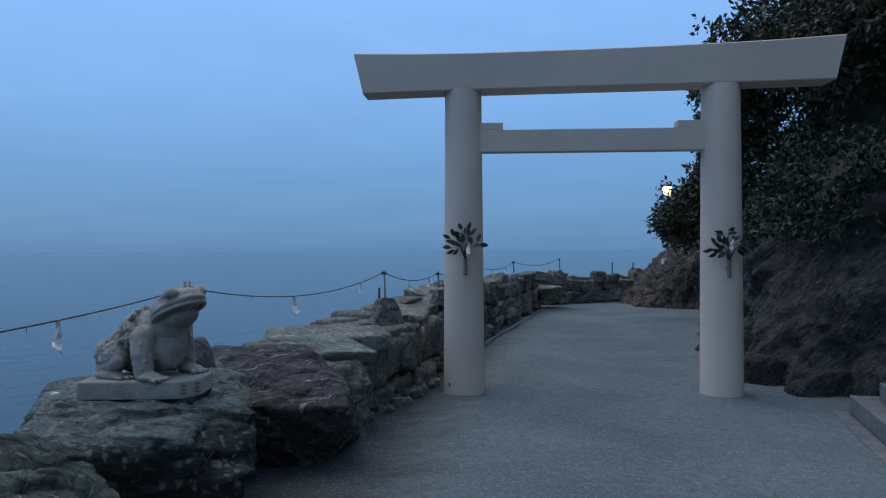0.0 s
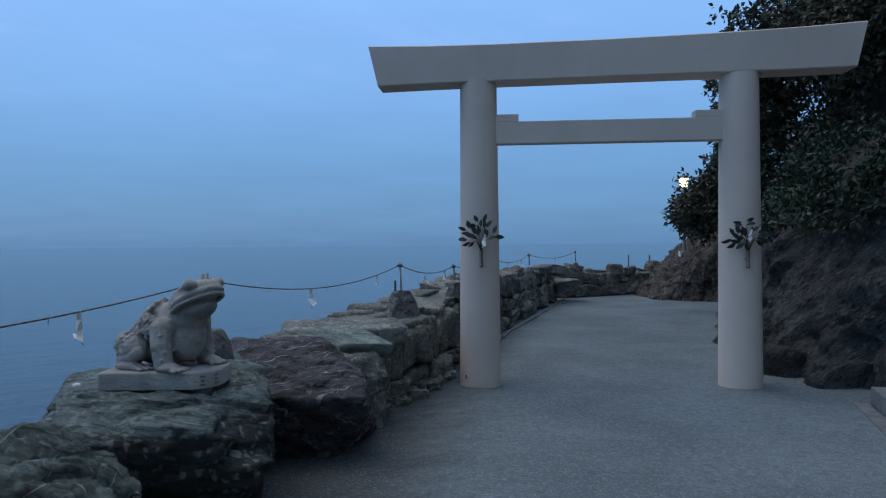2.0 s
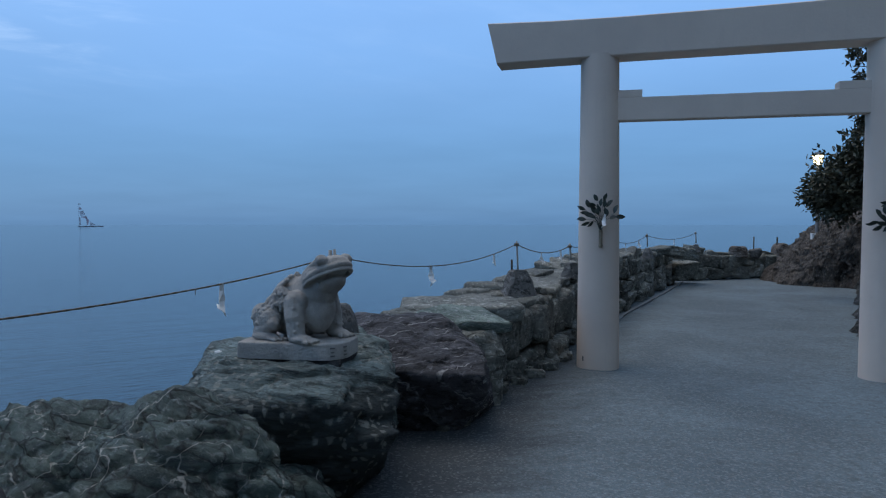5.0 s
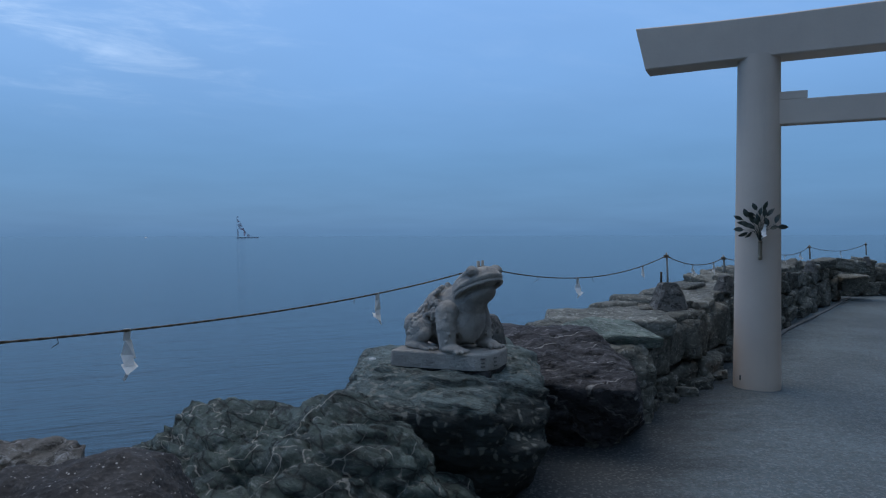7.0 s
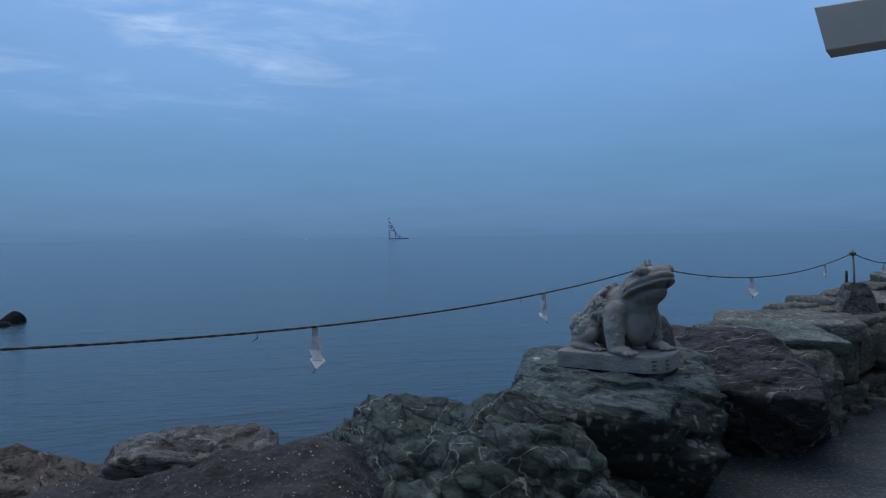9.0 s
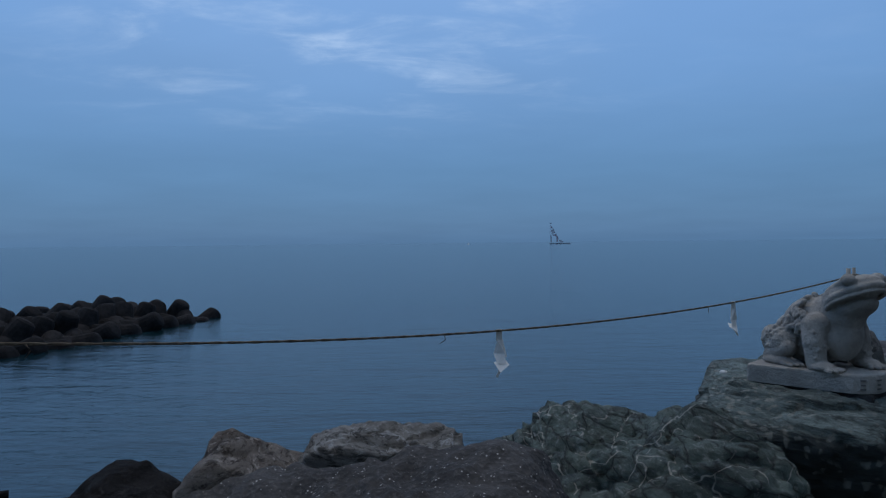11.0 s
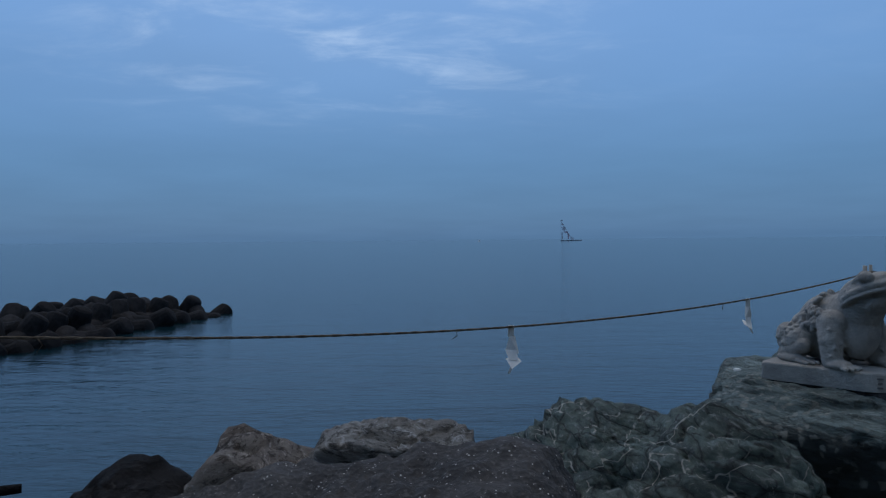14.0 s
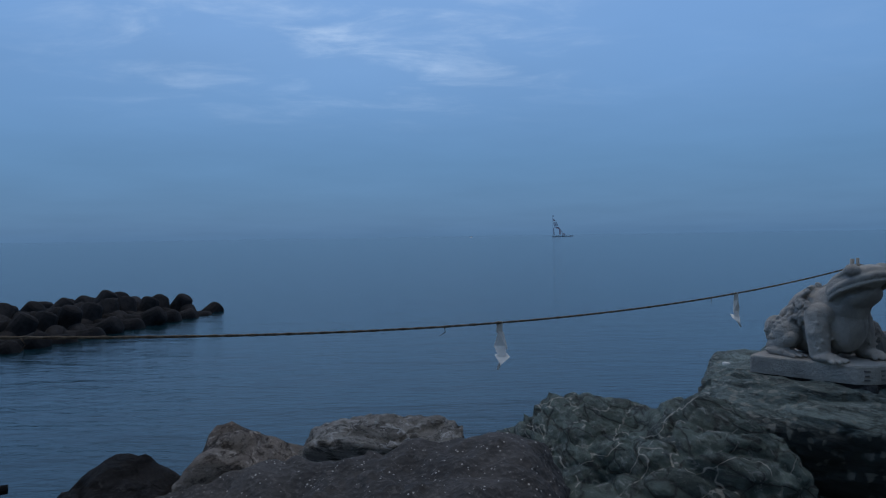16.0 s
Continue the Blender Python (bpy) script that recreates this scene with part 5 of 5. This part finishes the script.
def build_undergrowth():
    rng = np.random.RandomState(9)
    spots = []
    for _ in range(170):
        y = rng.uniform(5.5, 17.0)
        z = rng.uniform(1.85, 3.1) if y < 12 else rng.uniform(1.9, 4.0)
        spots.append((cliff_x(y, z) - 0.05, y, z, rng.uniform(0.16, 0.34)))
    v, f = leaf_cloud(spots, 20000, 0.10, 55, 8)
    above = []
    for _ in range(150):
        y = rng.uniform(5.0, 12.5)
        z = rng.uniform(4.7 if y < 11 else 3.0, 6.8)
        above.append((cliff_x(y, z) - 0.15, y, z, rng.uniform(0.25, 0.5)))
    v2, f2 = leaf_cloud(above, 16000, 0.12, 56, 8)
    shrubs = raw_object("shrubs", v2, f2, M_CROWN, False)
    tagged(shrubs, "dense evergreen shrubs covering the upper cliff", "shrubs", kind="stuff")
    ob = raw_object("undergrowth", v, f, M_IVY, False)
    tagged(ob, "dark green undergrowth hanging over the cliff", "undergrowth", kind="stuff")


build_undergrowth()


def twig(points, r, label, name="vine"):
    ob = mesh_object(name, add_tube(bmesh.new(), points, r, 6, 0.5), M_BARK)
    return tagged(ob, label, "branch")


twig([(6.6, 8.0, 3.95), (6.15, 8.2, 3.35), (5.7, 8.4, 2.92), (5.2, 8.7, 2.62), (4.9, 8.9, 2.48)], 0.012, "thin bare vine hanging across the cliff")
for k in range(4):
    twig([(5.92, 13.6, 5.3 - 0.1 * k), (5.57, 13.6, 5.25 - 0.22 * k), (5.27, 13.55, 4.95 - 0.12 * k)], 0.012, "bare twig reaching out of the trees", "bare_twig")


# ---- out at sea ----
def tetrapod_mesh():
    bm = bmesh.new()
    axes = [Vector((0, 0, 1))] + [Vector((math.cos(a) * 0.943, math.sin(a) * 0.943, -0.333)) for a in (0, 2.094, 4.189)]
    for d in axes:
        side = d.orthogonal().normalized()
        up = d.cross(side)
        rings = []
        for h, r in ((0.0, 0.52), (0.32, 0.50), (0.90, 0.41), (1.02, 0.37), (1.09, 0.27), (1.12, 0.12)):
            rings.append([bm.verts.new(d * h + (side * math.cos(a) + up * math.sin(a)) * r) for a in [2 * math.pi * k / 16 for k in range(16)]])
        for p, q in zip(rings, rings[1:]):
            for k in range(16):
                bm.faces.new((p[k], p[(k + 1) % 16], q[(k + 1) % 16], q[k]))
        bm.faces.new(rings[-1])
    me = bpy.data.meshes.new("tetrapod")
    bm.normal_update()
    bm.to_mesh(me)
    bm.free()
    me.materials.append(M_TETRA)
    return me


def build_breakwater():
    rng = random.Random(12)
    me = tetrapod_mesh()
    a, b = Vector((-33.9, 15.6, 0)), Vector((-22.0, -5.0, 0))
    d = (b - a).normalized()
    back = Vector((d.y, -d.x, 0))
    if back.x > 0:
        back = -back
    length = (b - a).length
    face = math.degrees(math.atan2(-back.y, -back.x))
    # laid row by row: legs to the water in front, one leg up behind
    for row, z, gap, lean in ((0, -2.12, 1.22, 58), (1, -1.86, 1.22, 30), (2, -1.66, 1.25, 62), (3, -1.66, 1.35, 35), (4, -1.95, 1.5, 0)):
        s = 0.2 + row * 0.75
        while s < length:
            rise = min(1.0, s / 4.5) * 0.32 - 0.36 - 0.03 * max(0.0, s - 6)
            p = a + d * s + back * (row * 1.05 + rng.uniform(-0.12, 0.12))
            ob = new("tetrapod", me)
            ob.matrix_world = pose(p.x, p.y, z + rise + rng.uniform(-0.08, 0.08), 0, 0, face + rng.uniform(-14, 14)) @ pose(0, 0, 0, rng.uniform(-7, 7), lean + rng.uniform(-8, 8), rng.choice((0, 60, 120)))
            tagged(ob, "dark weathered concrete tetrapod piled in the breakwater", "tetrapod", "tetrapods of the breakwater")
            s += gap * rng.uniform(0.94, 1.06)


build_breakwater()


def build_boat():
    boat = thing("sailing_boat", pose(-579, 790, -2.0, 0, 0, 36), "distant sailing boat with a tall dark mast in the haze", "boat")
    bm = bmesh.new()
    sections = [(-1.5, 0.4, 0.8), (2, 1.8, 1.1), (10, 2.6, 1.2), (20, 1.8, 1.0), (27, 0.1, 1.5)]
    rings = [[bm.verts.new((x, y * w, z)) for y, z in ((-1, h), (-0.6, -0.3), (0.6, -0.3), (1, h))] for x, w, h in sections]
    for p, q in zip(rings, rings[1:]):
        for k in range(4):
            bm.faces.new((p[k], q[k], q[(k + 1) % 4], p[(k + 1) % 4]))
    bm.faces.new(rings[0])
    bm.faces.new(rings[-1][::-1])
    part("hull", bm, M_HULL, boat)
    mast = part("mast", add_tube(bmesh.new(), [(0, 0, 0.5), (-0.5, 0, 28.5)], 0.15, 8, 0.7), M_HULL, boat)
    part("flag", add_box(bmesh.new(), (2.4, 0.1, 1.3), (0.6, 0, 28), 0.02), M_HULL, mast)
    part("stay", add_tube(bmesh.new(), [(-0.4, 0, 26), (4, 0, 21), (7, 0, 15), (11.5, 0, 7), (18, 0, 2.5), (24, 0, 1.3)], 0.15, 6), M_HULL, mast)
    for pts, mat_ in (([(0.3, 19), (4.5, 20), (7, 15), (2, 13.5)], M_SAIL), ([(1.5, 12.5), (8, 13.5), (11, 8), (10, 2.5), (8.5, 2.5), (8, 10)], M_REDSAIL), ([(0.5, 25), (3.5, 21.5), (0.4, 21)], M_REDSAIL), ([(12, 6), (17, 3), (16.5, 1.5), (12.5, 1.5)], M_SAIL), ([(0.2, 12), (1.4, 12), (2.4, 2), (0.4, 2)], M_SAIL)):
        bm = bmesh.new()
        front = [bm.verts.new((x, -0.06, z)) for x, z in pts]
        rear = [bm.verts.new((x, 0.06, z)) for x, z in pts]
        bm.faces.new(front)
        bm.faces.new(rear[::-1])
        for k in range(len(pts)):
            bm.faces.new((front[k], rear[k], rear[(k + 1) % len(pts)], front[(k + 1) % len(pts)]))
        part("sail", bm, mat_, boat, "dull furled sail")


build_boat()


def build_buoy():
    buoy = thing("buoy", pose(-757, 819, -2.0), "small white buoy far out on the sea", "buoy")
    bm = bmesh.new()
    bmesh.ops.create_uvsphere(bm, u_segments=16, v_segments=10, radius=1.0, matrix=Matrix.Diagonal((1.9, 1.9, 0.9, 1)))
    part("float", bm, M_WHITE, buoy, smooth=True)
    bm = bmesh.new()
    bmesh.ops.create_cone(bm, cap_ends=True, segments=10, radius1=0.9, radius2=0.3, depth=2.2, matrix=pose(0, 0, 1.6))
    part("top_mark", bm, M_WHITE, buoy)


build_buoy()

stick = mesh_object("driftwood", add_tube(bmesh.new(), [(0, 0, 0), (0.2, 0.05, 0.05), (0.42, 0.16, 0.04)], 0.035, 8, 0.6), M_WET)
stick.matrix_world = pose(-4.16, -0.76, 0.50, 0, 0, 50)
tagged(stick, "dark wet driftwood lying on the shore rocks", "driftwood")
boulder("dark_boulder", (-4.19, -0.69, 0.1), 30, box_planes(0.4, 0.3, 0.38, 88), M_WET, "nearly black damp boulder under driftwood", 88, 4, lump=0.04, grit=0.014, facets=0.03, facet_scale=4)
